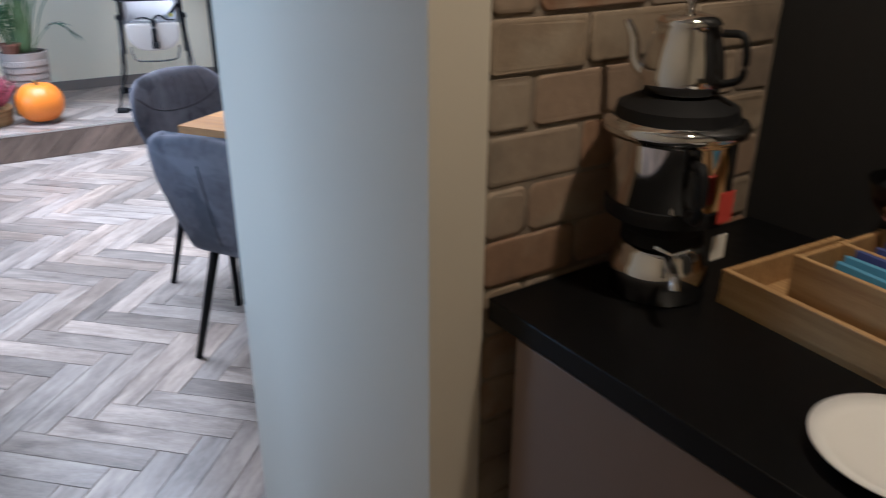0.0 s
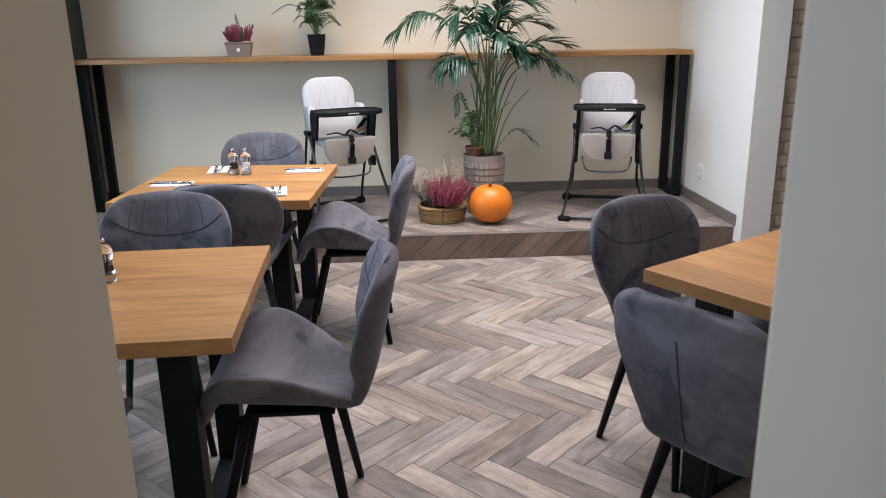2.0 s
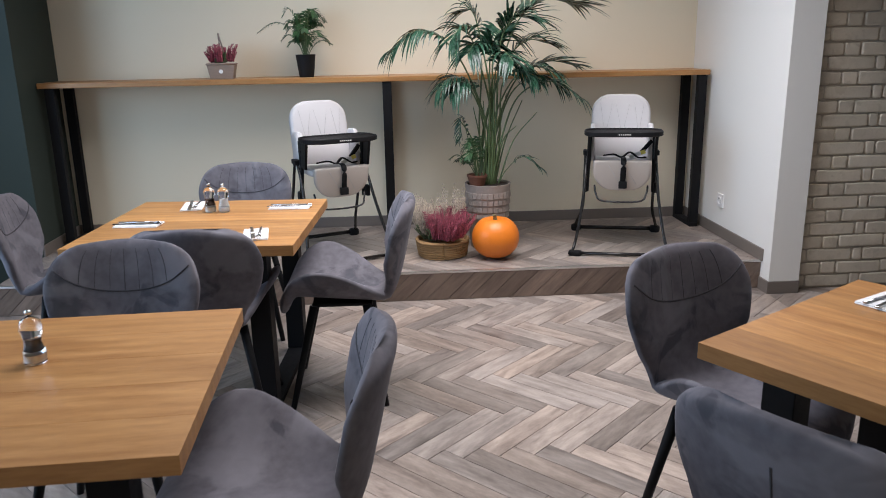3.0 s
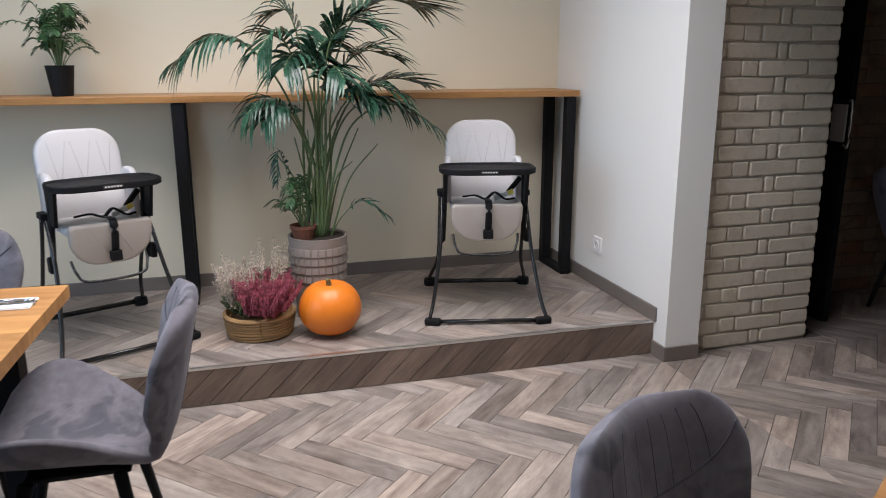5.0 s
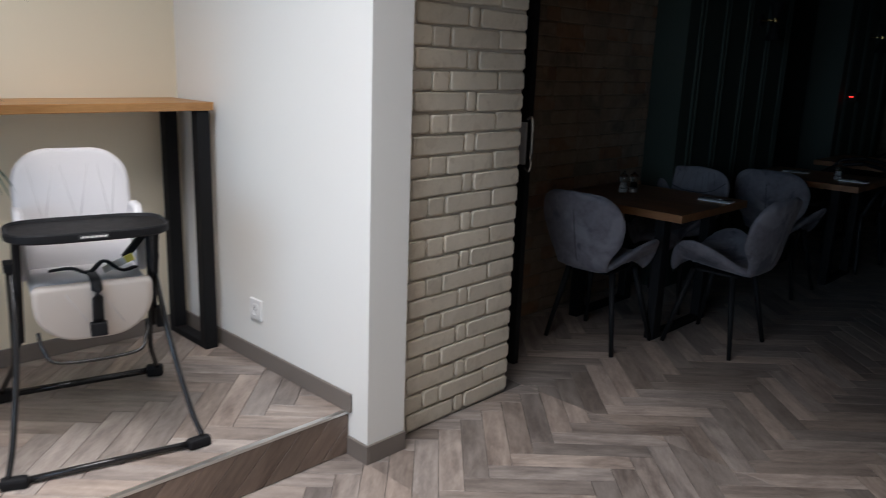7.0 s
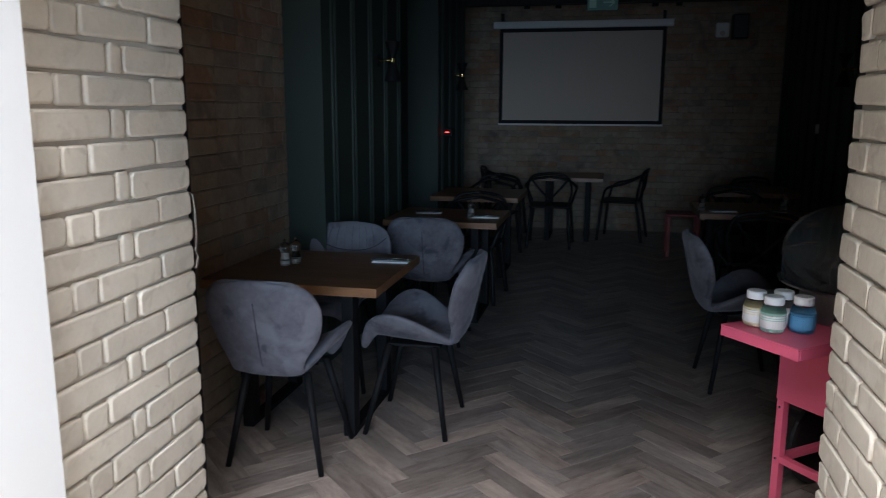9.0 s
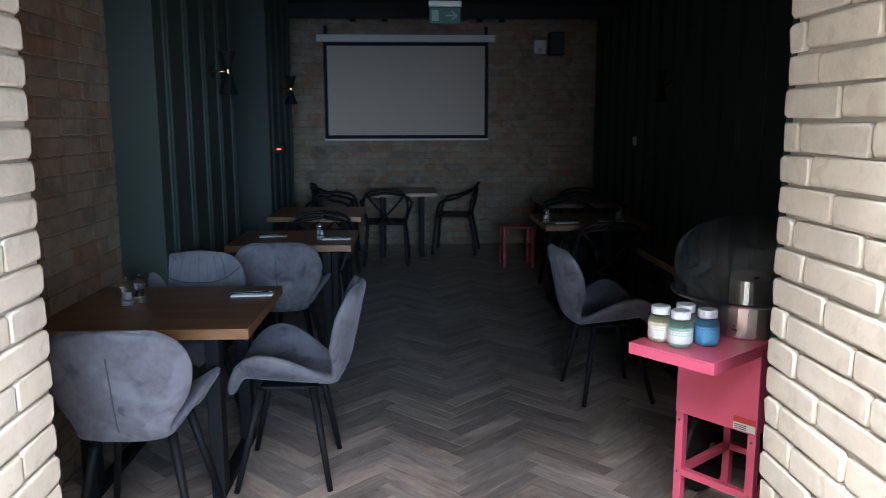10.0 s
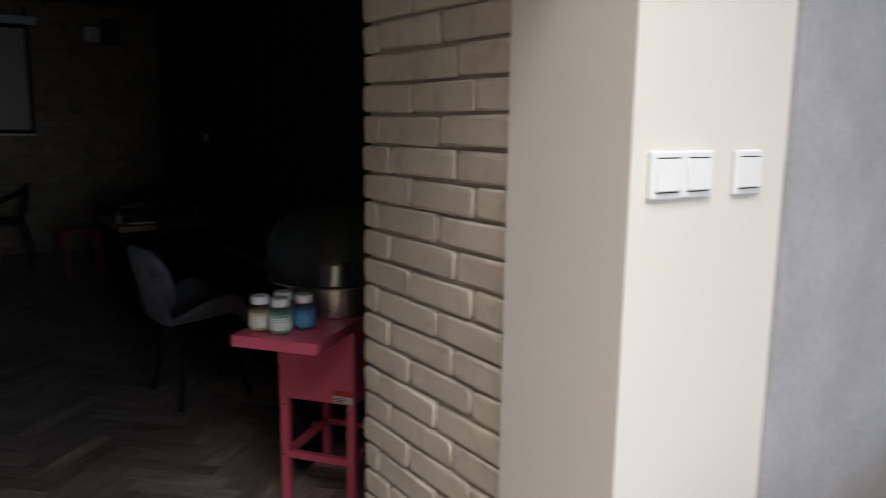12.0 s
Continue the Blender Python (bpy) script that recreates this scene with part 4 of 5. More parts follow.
# ---- things laid on the tables ----
M_NAPKIN = mat("white_paper_napkin", (0.80, 0.80, 0.80), 0.8, noise_scale=20, vary=0.04, bump=0.2)
M_STEEL = mat("cutlery_steel", (0.55, 0.55, 0.56), 0.22, 1.0, vary=0.05, bump=0.0)
M_DULLSTEEL = mat("stainless_steel", (0.62, 0.60, 0.57), 0.30, 1.0, noise_scale=9, vary=0.06, bump=0.02)
M_ACRYL = glass("clear_acrylic", (0.97, 0.98, 0.98), 0.03, 1.49)
M_PEPPER = mat("peppercorns", (0.04, 0.025, 0.018), 0.8, noise_scale=200, vary=0.5, bump=0.8)
M_SALT = mat("salt", (0.78, 0.78, 0.77), 0.8, noise_scale=200, vary=0.1, bump=0.5)
M_CHROME = mat("chrome", (0.72, 0.71, 0.70), 0.07, 1.0, vary=0.03, bump=0.0, rough_vary=0.03)


def napkin(m, where):
    """A folded paper napkin that carries a knife and a fork."""
    n = thing("napkin", "folded white paper napkin on the " + where, "napkin", m, "place settings")
    bm = box(-0.095, 0.095, -0.05, 0.05, 0.0, 0.004, 0.0015, 1)
    box(-0.092, 0.094, -0.048, 0.049, 0.0042, 0.0075, 0.0012, 1, bm)
    part("folded_paper", bm, M_NAPKIN, n)
    k = thing("table_knife", "steel table knife lying on a napkin", "knife", m @ pose(0.0, -0.012, 0.0077, 0, 0, 4), "cutlery")
    part("handle", box(-0.105, 0.0, -0.007, 0.007, 0.0, 0.005, 0.002, 1), M_STEEL, k)
    part("blade", placed(box(0.0, 0.105, -0.009, 0.009, 0.0012, 0.0032, 0.001, 1), Matrix.Identity(4)), M_STEEL, k)
    f = thing("table_fork", "steel table fork lying on a napkin", "fork", m @ pose(0.0, 0.016, 0.0077, 0, 0, -3), "cutlery")
    part("handle", tube([(-0.095, 0, 0.003), (0.0, 0, 0.004), (0.045, 0, 0.004)], 0.0058, 6, flat=0.5), M_STEEL, f)
    part("neck", box(0.043, 0.064, -0.011, 0.011, 0.001, 0.004, 0.001, 1), M_STEEL, f)
    for q in (-0.0085, -0.0028, 0.0028, 0.0085):
        part("tine", tube([(0.062, q, 0.003), (0.095, q, 0.005)], 0.0016, 5), M_STEEL, f)


def mill(m, label, fill, name):
    t = thing(name, label, "mill", m, "salt and pepper mills")
    part("body", lathe([(0.024, 0), (0.026, 0.004), (0.026, 0.03), (0.0215, 0.042), (0.0195, 0.055), (0.023, 0.075), (0.0265, 0.088), (0.022, 0.108), (0.010, 0.116), (0, 0.117)], 24), M_ACRYL, t, "clear acrylic body", smooth=True)
    part("filling", lathe([(0.017, 0.031), (0.0175, 0.05), (0.015, 0.062), (0, 0.066)], 16), fill, t)
    part("base_ring", lathe([(0.0235, 0.006), (0.0235, 0.024), (0, 0.025)], 20), M_SALT if fill is M_SALT else M_DULLSTEEL, t)
    part("knob", lathe([(0.004, 0.117), (0.004, 0.121), (0.008, 0.125), (0.007, 0.132), (0, 0.135)], 14), M_CHROME, t, smooth=True)


TOPZ = 0.7502
for x, y, rz, where in ((-4.33, -0.66, 85, "laid oak table"), (-4.08, -0.12, 8, "laid oak table"), (-4.62, -0.05, 86, "laid oak table"), (-4.70, -0.52, 6, "laid oak table"), (-3.02, 1.84, 118, "turned oak table"),
                        (-5.215, 5.24, 4, "dim room table"), (-2.86, 5.92, 20, "dim room table"), (-3.24, 7.72, 10, "dim room table"), (-4.99, 6.95, 5, "dim room table"), (-5.45, 7.1, 10, "dim room table"), (-2.86, 7.78, 5, "dim room table")):
    napkin(pose(x, y, TOPZ, 0, 0, rz), where)
for x, y, f, say, nm in ((-4.575, -0.41, M_PEPPER, "clear acrylic pepper mill half full on the laid table", "pepper_mill"), (-4.565, -0.345, M_SALT, "clear acrylic salt mill half full on the laid table", "salt_mill"),
                         (-2.835, -0.435, M_PEPPER, "clear acrylic pepper mill half full on the oak table", "pepper_mill"), (-5.715, 5.03, M_SALT, "clear acrylic salt mill on the dim room table", "salt_mill"),
                         (-5.680, 5.09, M_PEPPER, "clear acrylic pepper mill on the dim room table", "pepper_mill"), (-5.10, 6.95, M_SALT, "clear acrylic salt mill on the dim room table", "salt_mill"),
                         (-3.40, 7.72, M_SALT, "clear acrylic salt mill on the dim room table", "salt_mill"), (-2.76, 7.92, M_SALT, "clear acrylic salt mill on the dim room table", "salt_mill")):
    mill(pose(x, y, TOPZ), say, f, nm)

# ---- electrical fittings ----
sock = thing("wall_socket", "white plastic wall socket above the platform skirting", "socket", pose(-6.017, SIDE_Y, 0.423))
plate = part("plate", box(-0.044, 0.044, -0.012, 0.0, -0.046, 0.046, 0.004), M_PLASTIC, sock)
part("rim", placed(lathe([(0.027, 0), (0.027, 0.005), (0.023, 0.006), (0.021, 0.001), (0, 0.001)], 28), pose(0, -0.0095, 0, 90, 0, 0)), M_PLASTIC, sock, smooth=False)
for q in (-0.0095, 0.0095):
    part("pin_hole", placed(lathe([(0.003, 0), (0.003, 0.001), (0, 0.001)], 12), pose(q, -0.0112, 0, 90, 0, 0)), M_DARKHOLE, sock)
part("earth_pin", placed(lathe([(0.0025, 0), (0.0025, 0.010), (0, 0.011)], 10), pose(0, -0.010, 0.011, 90, 0, 0)), M_STEEL, sock)


def switch(m, gangs, label):
    t = thing("light_switch", label, "light switch", m, "light switches")
    w = 0.044 * gangs
    part("frame", box(-w, w, -0.011, 0.0, -0.044, 0.044, 0.005, 3), M_PLASTIC, t)
    for g in range(gangs):
        cx = (g - (gangs - 1) / 2) * 0.086
        part("rocker", placed(box(-0.031, 0.031, -0.006, 0.002, -0.029, 0.029, 0.002), pose(cx, -0.011, 0, -4, 0, 0)), M_PLASTIC, t)
        for z in (-0.031, 0.031):
            part("groove", box(cx - 0.03, cx + 0.03, -0.0118, -0.011, z - 0.001, z + 0.001), M_DARKHOLE, t)


switch(pose(-3.408, SIDE_Y, 1.435), 2, "double white plastic light switch on the cream wall")
switch(pose(-3.210, SIDE_Y, 1.435), 1, "single white plastic light switch on the cream wall")

# ---- dim room: panelling, lamps, screen ----
M_BRASS = mat("brass", (0.60, 0.42, 0.17), 0.25, 1.0, vary=0.05, bump=0.0)
M_SCREEN = mat("screen_fabric", (0.52, 0.44, 0.37), 0.9, noise_scale=2, vary=0.02, bump=0.0)
M_CASE = mat("screen_case_white", (0.70, 0.69, 0.67), 0.5, vary=0.03)


def moulding(x, y0, y1, side):
    """Vertical half-round mouldings on the teal panelling; side +1 faces +x."""
    y = y0
    while y < y1:
        for dy in (0.0, 0.055):
            bm = tube([(x, y + dy, 0.10), (x, y + dy, DARK_TOP - 0.004)], 0.014, 8)
            structure("trim", bm, M_TEAL, "dark teal vertical moulding on the panelling", "moulding")
        y += 0.36


for y0, y1 in ((5.70, 7.35), (8.75, 10.1)):
    structure("wall_dark_pilaster", box(DARK_L, -5.75, y0, y1, -0.1, DARK_TOP), M_TEAL, "dark teal panelled pilaster of the dim room", "wall")
    moulding(-5.75, y0 + 0.16, y1, 1)
moulding(DARK_R, 4.2, 11.2, -1)


def sconce(m):
    t = thing("wall_sconce", "black hourglass wall sconce with a brass collar, unlit", "wall lamp", m, "wall sconces")
    part("arm", tube([(0, 0, 0), (0, 0.11, 0)], 0.008), M_BRASS, t)
    part("back_plate", placed(lathe([(0.045, 0), (0.045, 0.012), (0, 0.014)], 20), pose(0, 0, 0, -90, 0, 0)), M_BLACK, t)
    up = lathe([(0.016, 0.012), (0.055, 0.125), (0.052, 0.125), (0.012, 0.014)], 24)
    part("upper_shade", placed(up, pose(0, 0.11, 0)), M_BLACK, t)
    dn = lathe([(0.016, 0.012), (0.062, 0.145), (0.058, 0.145), (0.012, 0.014)], 24)
    part("lower_shade", placed(dn, pose(0, 0.11, 0, 180, 0, 0)), M_BLACK, t)
    part("collar", placed(lathe([(0.018, -0.018), (0.020, -0.012), (0.020, 0.012), (0.018, 0.018)], 20), pose(0, 0.11, 0)), M_BRASS, t)


for x, y, rz in ((-5.75, 6.79, -90), (-5.75, 9.39, -90), (DARK_R, 5.80, 90), (DARK_R, 8.50, 90)):
    sconce(pose(x, y, 1.866, 0, 0, rz))

scr = thing("projection_screen", "pull-down projection screen with a black border on the brick", "screen", pose(-4.52, FAR_Y - 0.02, 0))
part("fabric", box(-0.97, 0.97, -0.012, -0.008, 1.388, 2.472), M_SCREEN, scr)
for a in ((-1.015, -0.97, 1.345, 2.515), (0.97, 1.015, 1.345, 2.515), (-0.97, 0.97, 1.345, 1.388), (-0.97, 0.97, 2.472, 2.515)):
    part("border", box(a[0], a[1], -0.0125, -0.0085, a[2], a[3]), M_BLACK, scr)
part("bottom_bar", box(-1.02, 1.02, -0.02, -0.004, 1.322, 1.345, 0.003), M_CASE, scr)
part("case", box(-1.09, 1.09, -0.07, 0.0, 2.515, 2.60, 0.008), M_CASE, scr)
for x in (-0.98, 0.98):
    part("bracket", box(x - 0.02, x + 0.02, -0.05, 0.0, 2.60, 2.70, 0.004), M_BLACK, scr)

spk = thing("loudspeaker", "black wall loudspeaker beside the projection screen", "loudspeaker", pose(-2.68, FAR_Y - 0.015, 2.49))
part("cabinet", box(-0.09, 0.09, -0.16, 0.0, -0.14, 0.14, 0.012), M_BLACK, spk)
part("grille", box(-0.078, 0.078, -0.165, -0.160, -0.125, 0.125, 0.004), M_DARKHOLE, spk)
alarm = thing("wall_siren", "small white plastic box on the brick wall", "alarm box", pose(-2.87, FAR_Y - 0.015, 2.46))
part("case", box(-0.075, 0.075, -0.06, 0.0, -0.085, 0.085, 0.02, 3), M_CASE, alarm)
part("lens", placed(lathe([(0.03, 0), (0.028, 0.012), (0, 0.016)], 16), pose(0, -0.058, -0.04, 90, 0, 0)), M_SCREEN, alarm)

M_SIGN = glow("exit_sign_green", (0.012, 0.060, 0.045), 0.012)
M_SIGNW = glow("exit_sign_white", (0.12, 0.20, 0.165), 0.012)
sign = thing("exit_sign", "green emergency exit sign with a white arrow under the ceiling", "exit sign", pose(-4.22, 7.4, 2.24))
part("panel", box(-0.112, 0.112, -0.02, 0.02, 0.0, 0.115, 0.004), M_SIGN, sign)
part("housing", box(-0.116, 0.116, -0.03, 0.03, 0.118, 0.16, 0.006), M_CASE, sign)
part("hanger", tube([(0, 0, 0.16), (0, 0, DARK_TOP - 2.24)], 0.01), M_BLACK, sign)
part("door_symbol", box(-0.095, -0.045, -0.0225, -0.0203, 0.02, 0.095), M_SIGNW, sign)
part("arrow_shaft", box(0.005, 0.075, -0.0225, -0.0203, 0.052, 0.062), M_SIGNW, sign)
for q in (-1, 1):
    part("arrow_head", placed(box(-0.045, 0.0, -0.0225, -0.0203, -0.005, 0.005), pose(0.085, 0, 0.057, 0, q * 40, 0)), M_SIGNW, sign)

beam = structure("trim", box(DARK_L, DARK_R, FAR_Y - 1.2, FAR_Y - 1.05, 2.66, DARK_TOP), M_BLACKCEIL, "black ceiling beam before the screen", "beam")
for x in (-5.1, -4.75, -3.7, -3.45):
    sp = thing("track_spotlight", "small black spotlight under the ceiling, unlit", "spotlight", pose(x, FAR_Y - 0.95, DARK_TOP), "track spotlights")
    part("stem", tube([(0, 0, 0), (0, 0, -0.06)], 0.008), M_BLACK, sp)
    part("can", lathe([(0.034, -0.16), (0.034, -0.05), (0.02, -0.04), (0, -0.04)], 18), M_BLACK, sp)

M_RED = glow("red_standby_light", (1.0, 0.03, 0.02), 3.0)
box_red = thing("amplifier", "small black device with a red standby light", "device", pose(-5.70, 9.0, 1.30))
part("case", box(-0.05, 0.05, -0.06, 0.06, -0.04, 0.04, 0.006), M_BLACK, box_red)
part("standby_light", box(-0.02, 0.02, -0.064, -0.06, -0.004, 0.004), M_RED, box_red)
wsw = thing("light_switch", "white plastic switch on the dark teal wall", "light switch", pose(DARK_R, 9.6, 1.35, 0, 0, 90), "light switches")
part("frame", box(-0.05, 0.05, 0.0, 0.012, -0.045, 0.045, 0.004), M_CASE, wsw)
part("rocker", box(-0.03, 0.03, 0.011, 0.015, -0.03, 0.03, 0.002), M_CASE, wsw)

hd = thing("door_handle_plate", "steel pull handle on a grey plate beside the brick", "handle", pose(-5.537, 3.836, 1.122))
part("plate", box(-0.10, 0.0, -0.012, 0.0, -0.10, 0.10, 0.003), M_CONCRETE, hd)
part("pull", tube(bend([(0.0, -0.006, 0.115), (0.030, -0.006, 0.11), (0.030, -0.006, -0.11), (0.0, -0.006, -0.115)], 8), 0.008), M_STEEL, hd)
door = structure("door_1", box(-5.97, -5.537, 3.838, 3.876, 0.0, 2.3, 0.003), M_BLACK, "black folding door leaf stacked behind the brick", "door")

# black moulded armchairs at the far end
M_BLKPLASTIC = mat("black_moulded_plastic", (0.010, 0.010, 0.011), 0.45, spec=0.2, vary=0.15, bump=0.0)


def arm_chair(m):
    c = thing("moulded_armchair", "black moulded plastic armchair with looping back rails", "chair", m, "moulded armchairs")
    part("seat", box(-0.23, 0.23, -0.21, 0.22, 0.445, 0.47, 0.012), M_BLKPLASTIC, c)
    for sx in (-1, 1):
        part("front_leg", tube(bend([(sx * 0.21, 0.20, 0.455), (sx * 0.235, 0.225, 0.2), (sx * 0.25, 0.24, 0.0)]), 0.017), M_BLKPLASTIC, c)
        part("rear_leg", tube(bend([(sx * 0.20, -0.19, 0.455), (sx * 0.22, -0.24, 0.2), (sx * 0.24, -0.27, 0.0)]), 0.017), M_BLKPLASTIC, c)
        part("arm_loop", tube(bend([(sx * 0.22, 0.20, 0.455), (sx * 0.275, 0.14, 0.62), (sx * 0.28, -0.05, 0.68), (sx * 0.20, -0.22, 0.76), (0, -0.27, 0.80)]), 0.014), M_BLKPLASTIC, c)
        part("back_loop", tube(bend([(sx * 0.20, -0.19, 0.455), (sx * 0.24, -0.22, 0.65), (sx * 0.19, -0.26, 0.80), (0, -0.29, 0.84)]), 0.014), M_BLKPLASTIC, c)
        part("cross_loop", tube(bend([(sx * 0.08, -0.20, 0.46), (-sx * 0.10, -0.25, 0.65), (-sx * 0.20, -0.25, 0.77)]), 0.012), M_BLKPLASTIC, c)
    return c


ac = arm_chair(pose(-3.95, 10.8, 0, 0, 0, 80))
for x, y, rz in ((-4.75, 10.15, 0), (-5.35, 10.7, -90), (-5.3, 9.35, 170), (-3.0, 8.62, 180), (-3.05, 7.3, 0), (-5.2, 7.55, 175), (-2.75, 10.2, 20)):
    copy_thing(ac, pose(x, y, 0, 0, 0, rz))
# far tables, also in the oak that has shade in its colour
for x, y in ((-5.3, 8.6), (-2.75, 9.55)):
    dining_table(pose(x, y, 0), 0.8, 0.8, "square oak table on black steel legs in the dim room", "dim room tables", M_OAKSHADE, 0.028)

# small red wooden chair beside the far table
M_REDWOOD = mat("red_painted_wood", (0.30, 0.045, 0.04), 0.5, noise_scale=20, vary=0.15, bump=0.1)
rc = thing("wooden_chair", "small red painted wooden chair beside a dim room table", "chair", pose(-3.335, 9.86, 0))
part("seat", box(-0.17, 0.17, -0.17, 0.17, 0.43, 0.455, 0.008), M_REDWOOD, rc)
for x in (-0.15, 0.15):
    part("front_leg", box(x - 0.018, x + 0.018, -0.165, -0.129, 0.0, 0.43, 0.004), M_REDWOOD, rc)
    part("rear_leg", box(x - 0.018, x + 0.018, 0.129, 0.165, 0.0, 0.43, 0.004), M_REDWOOD, rc)
    part("side_rail", box(x - 0.012, x + 0.012, -0.129, 0.129, 0.20, 0.228, 0.003), M_REDWOOD, rc)

# ---- pink sweet-floss cart ----
M_CART = mat("pink_enamel", (0.72, 0.12, 0.20), 0.35, noise_scale=8, vary=0.06, bump=0.03)
M_DOME = glass("clear_plastic_dome", (0.93, 0.95, 0.96), 0.05, 1.2)
M_DOME.node_tree.nodes["Principled BSDF"].inputs["Transmission Weight"].default_value = 0.985
M_JAR = glass("clear_jar", (0.97, 0.98, 0.98), 0.04, 1.3)
M_REDLABEL = mat("red_warning_label", (0.55, 0.06, 0.04), 0.5, vary=0.05)
CART = pose(-3.321, 4.392, 0, 0, 0, 128)
cart = thing("sweet_floss_cart", "pink metal floss cart with steel bowl, dome and spoked wheels", "cart", CART)
for x in (-0.145, 0.145):
    for y in (0.030, -0.335):
        part("leg", box(x - 0.016, x + 0.016, y - 0.016, y + 0.016, 0.0, 0.44, 0.002), M_CART, cart)
    part("side_stretcher", box(x - 0.014, x + 0.014, -0.32, 0.015, 0.185, 0.213, 0.002), M_CART, cart)
for y in (0.030, -0.335):
    part("stretcher", box(-0.13, 0.13, y - 0.014, y + 0.014, 0.185, 0.213, 0.002), M_CART, cart)
body = part("body", box(-0.163, 0.163, -0.355, 0.050, 0.44, 0.770, 0.004), M_CART, cart)
part("warning_label", box(-0.158, -0.075, 0.050, 0.0515, 0.475, 0.497), M_REDLABEL, body, "red and white warning label")
part("warning_label", box(-0.158, -0.075, 0.050, 0.0515, 0.447, 0.474), M_TAG, body)
for k in range(3):
    part("label_bar", box(-0.125, -0.08, 0.051, 0.0522, 0.451 + k * 0.007, 0.454 + k * 0.007), M_DARKHOLE, body)
tray = part("tray", box(-0.165, 0.165, -0.36, 0.365, 0.770, 0.7765, 0.001, 1), M_CART, cart)
part("tray_front", box(-0.165, 0.165, 0.354, 0.365, 0.735, 0.770, 0.002), M_CART, tray)
for x in (-0.1595, 0.1595):
    part("tray_side", box(x - 0.0055, x + 0.0055, 0.051, 0.353, 0.735, 0.770, 0.002), M_CART, tray)
for x in (-0.145, 0.145):
    for z in (0.41, 0.20):
        part("bolt", placed(lathe([(0.006, 0), (0.005, 0.004), (0, 0.005)], 8), pose(x, 0.046, z, -90, 0, 0)), M_STEEL, cart)
bowl_at = pose(0.0, -0.15, 0.777) @ Matrix.Diagonal((1, 1, 0.86, 1))
part("motor_housing", placed(lathe([(0.20, 0), (0.205, 0.005), (0.205, 0.135), (0.195, 0.14), (0, 0.14)], 40), bowl_at), M_DULLSTEEL, cart, smooth=False)
part("bowl", placed(lathe([(0.20, 0.142), (0.283, 0.150), (0.288, 0.160), (0.278, 0.162), (0.20, 0.152), (0, 0.150)], 48), bowl_at), M_DULLSTEEL, cart)
part("spinner", placed(lathe([(0.07, 0.155), (0.07, 0.235), (0.06, 0.24), (0, 0.24)], 28), bowl_at), M_DULLSTEEL, cart)
prof = [(0.276, 0.165)] + [(0.276 * math.cos(a), 0.30 + 0.20 * math.sin(a)) for a in np.linspace(0, 1.45, 14)]
inner_prof = [(r - 0.003, z - 0.002) for r, z in prof[::-1]]
shell = lathe(inner_prof[::-1][:1] + prof + [(0.0, 0.5)], 48, caps=False)
lathe([(0.0, 0.498)] + inner_prof, 48, bm=shell, caps=False)
bmesh.ops.remove_doubles(shell, verts=shell.verts, dist=1e-5)
bmesh.ops.recalc_face_normals(shell, faces=shell.faces)
dome = part("dome", placed(shell, bowl_at), M_DOME, cart, "clear plastic dome", smooth=True)
dome.visible_shadow = False
M_TYRE = mat("black_rubber", (0.02, 0.02, 0.02), 0.7, vary=0.2)
for x in (0.20, -0.20):
    wh = part("wheel", placed(lathe([(0.168, -0.012), (0.185, -0.010), (0.19, 0), (0.185, 0.010), (0.168, 0.012), (0.165, 0), (0.168, -0.012)], 40), pose(x, -0.28, 0.19, 0, 90, 0)), M_TYRE, cart, "black tyred spoked wheel")
    part("hub", placed(lathe([(0.02, -0.02), (0.02, 0.02), (0, 0.02)], 14), pose(x, -0.28, 0.19, 0, 90, 0)), M_DULLSTEEL, wh)
    for k in range(8):
        a = math.pi * 2 * k / 8
        part("spoke", tube([(x, -0.28, 0.19), (x, -0.28 + 0.166 * math.cos(a), 0.19 + 0.166 * math.sin(a))], 0.006, 6), M_DULLSTEEL, wh)
for px, py, col, nm in ((0.108, 0.262, (0.75, 0.66, 0.40), "pale yellow"), (0.022, 0.272, (0.38, 0.62, 0.50), "pale green"), (-0.028, 0.185, (0.12, 0.36, 0.60), "blue"), (0.064, 0.175, (0.70, 0.62, 0.60), "pale pink")):
    M_FILL = mat("sugar_" + nm.replace(" ", "_"), col, 0.8, noise_scale=60, vary=0.1, bump=0.3)
    j = thing("sugar_jar", "clear plastic jar of " + nm + " sugar with a white lid", "jar", CART @ pose(px, py, 0.7767), "sugar jars")
    part("jar", lathe([(0.036, 0), (0.041, 0.006), (0.042, 0.075), (0.035, 0.092), (0.029, 0.097), (0.029, 0.104), (0, 0.104)], 28), M_JAR, j, "clear plastic jar", smooth=True)
    part("sugar", lathe([(0.036, 0.003), (0.0392, 0.008), (0.0392, 0.07), (0, 0.072)], 24), M_FILL, j, smooth=False)
    part("label_sheet", lathe([(0.0425, 0.016), (0.0428, 0.017), (0.0428, 0.060), (0.0425, 0.061)], 28), M_TAG if nm != "blue" else M_FILL, j)
    for z in (0.044, 0.052, 0.066):
        part("label_stripe", lathe([(0.0431, z), (0.0433, z + 0.001), (0.0431, z + 0.003)], 28), M_FILL, j)
    part("lid", lathe([(0.032, 0.098), (0.0335, 0.100), (0.0335, 0.122), (0.031, 0.126), (0, 0.127)], 28), M_PLASTIC, j, "white ribbed lid")

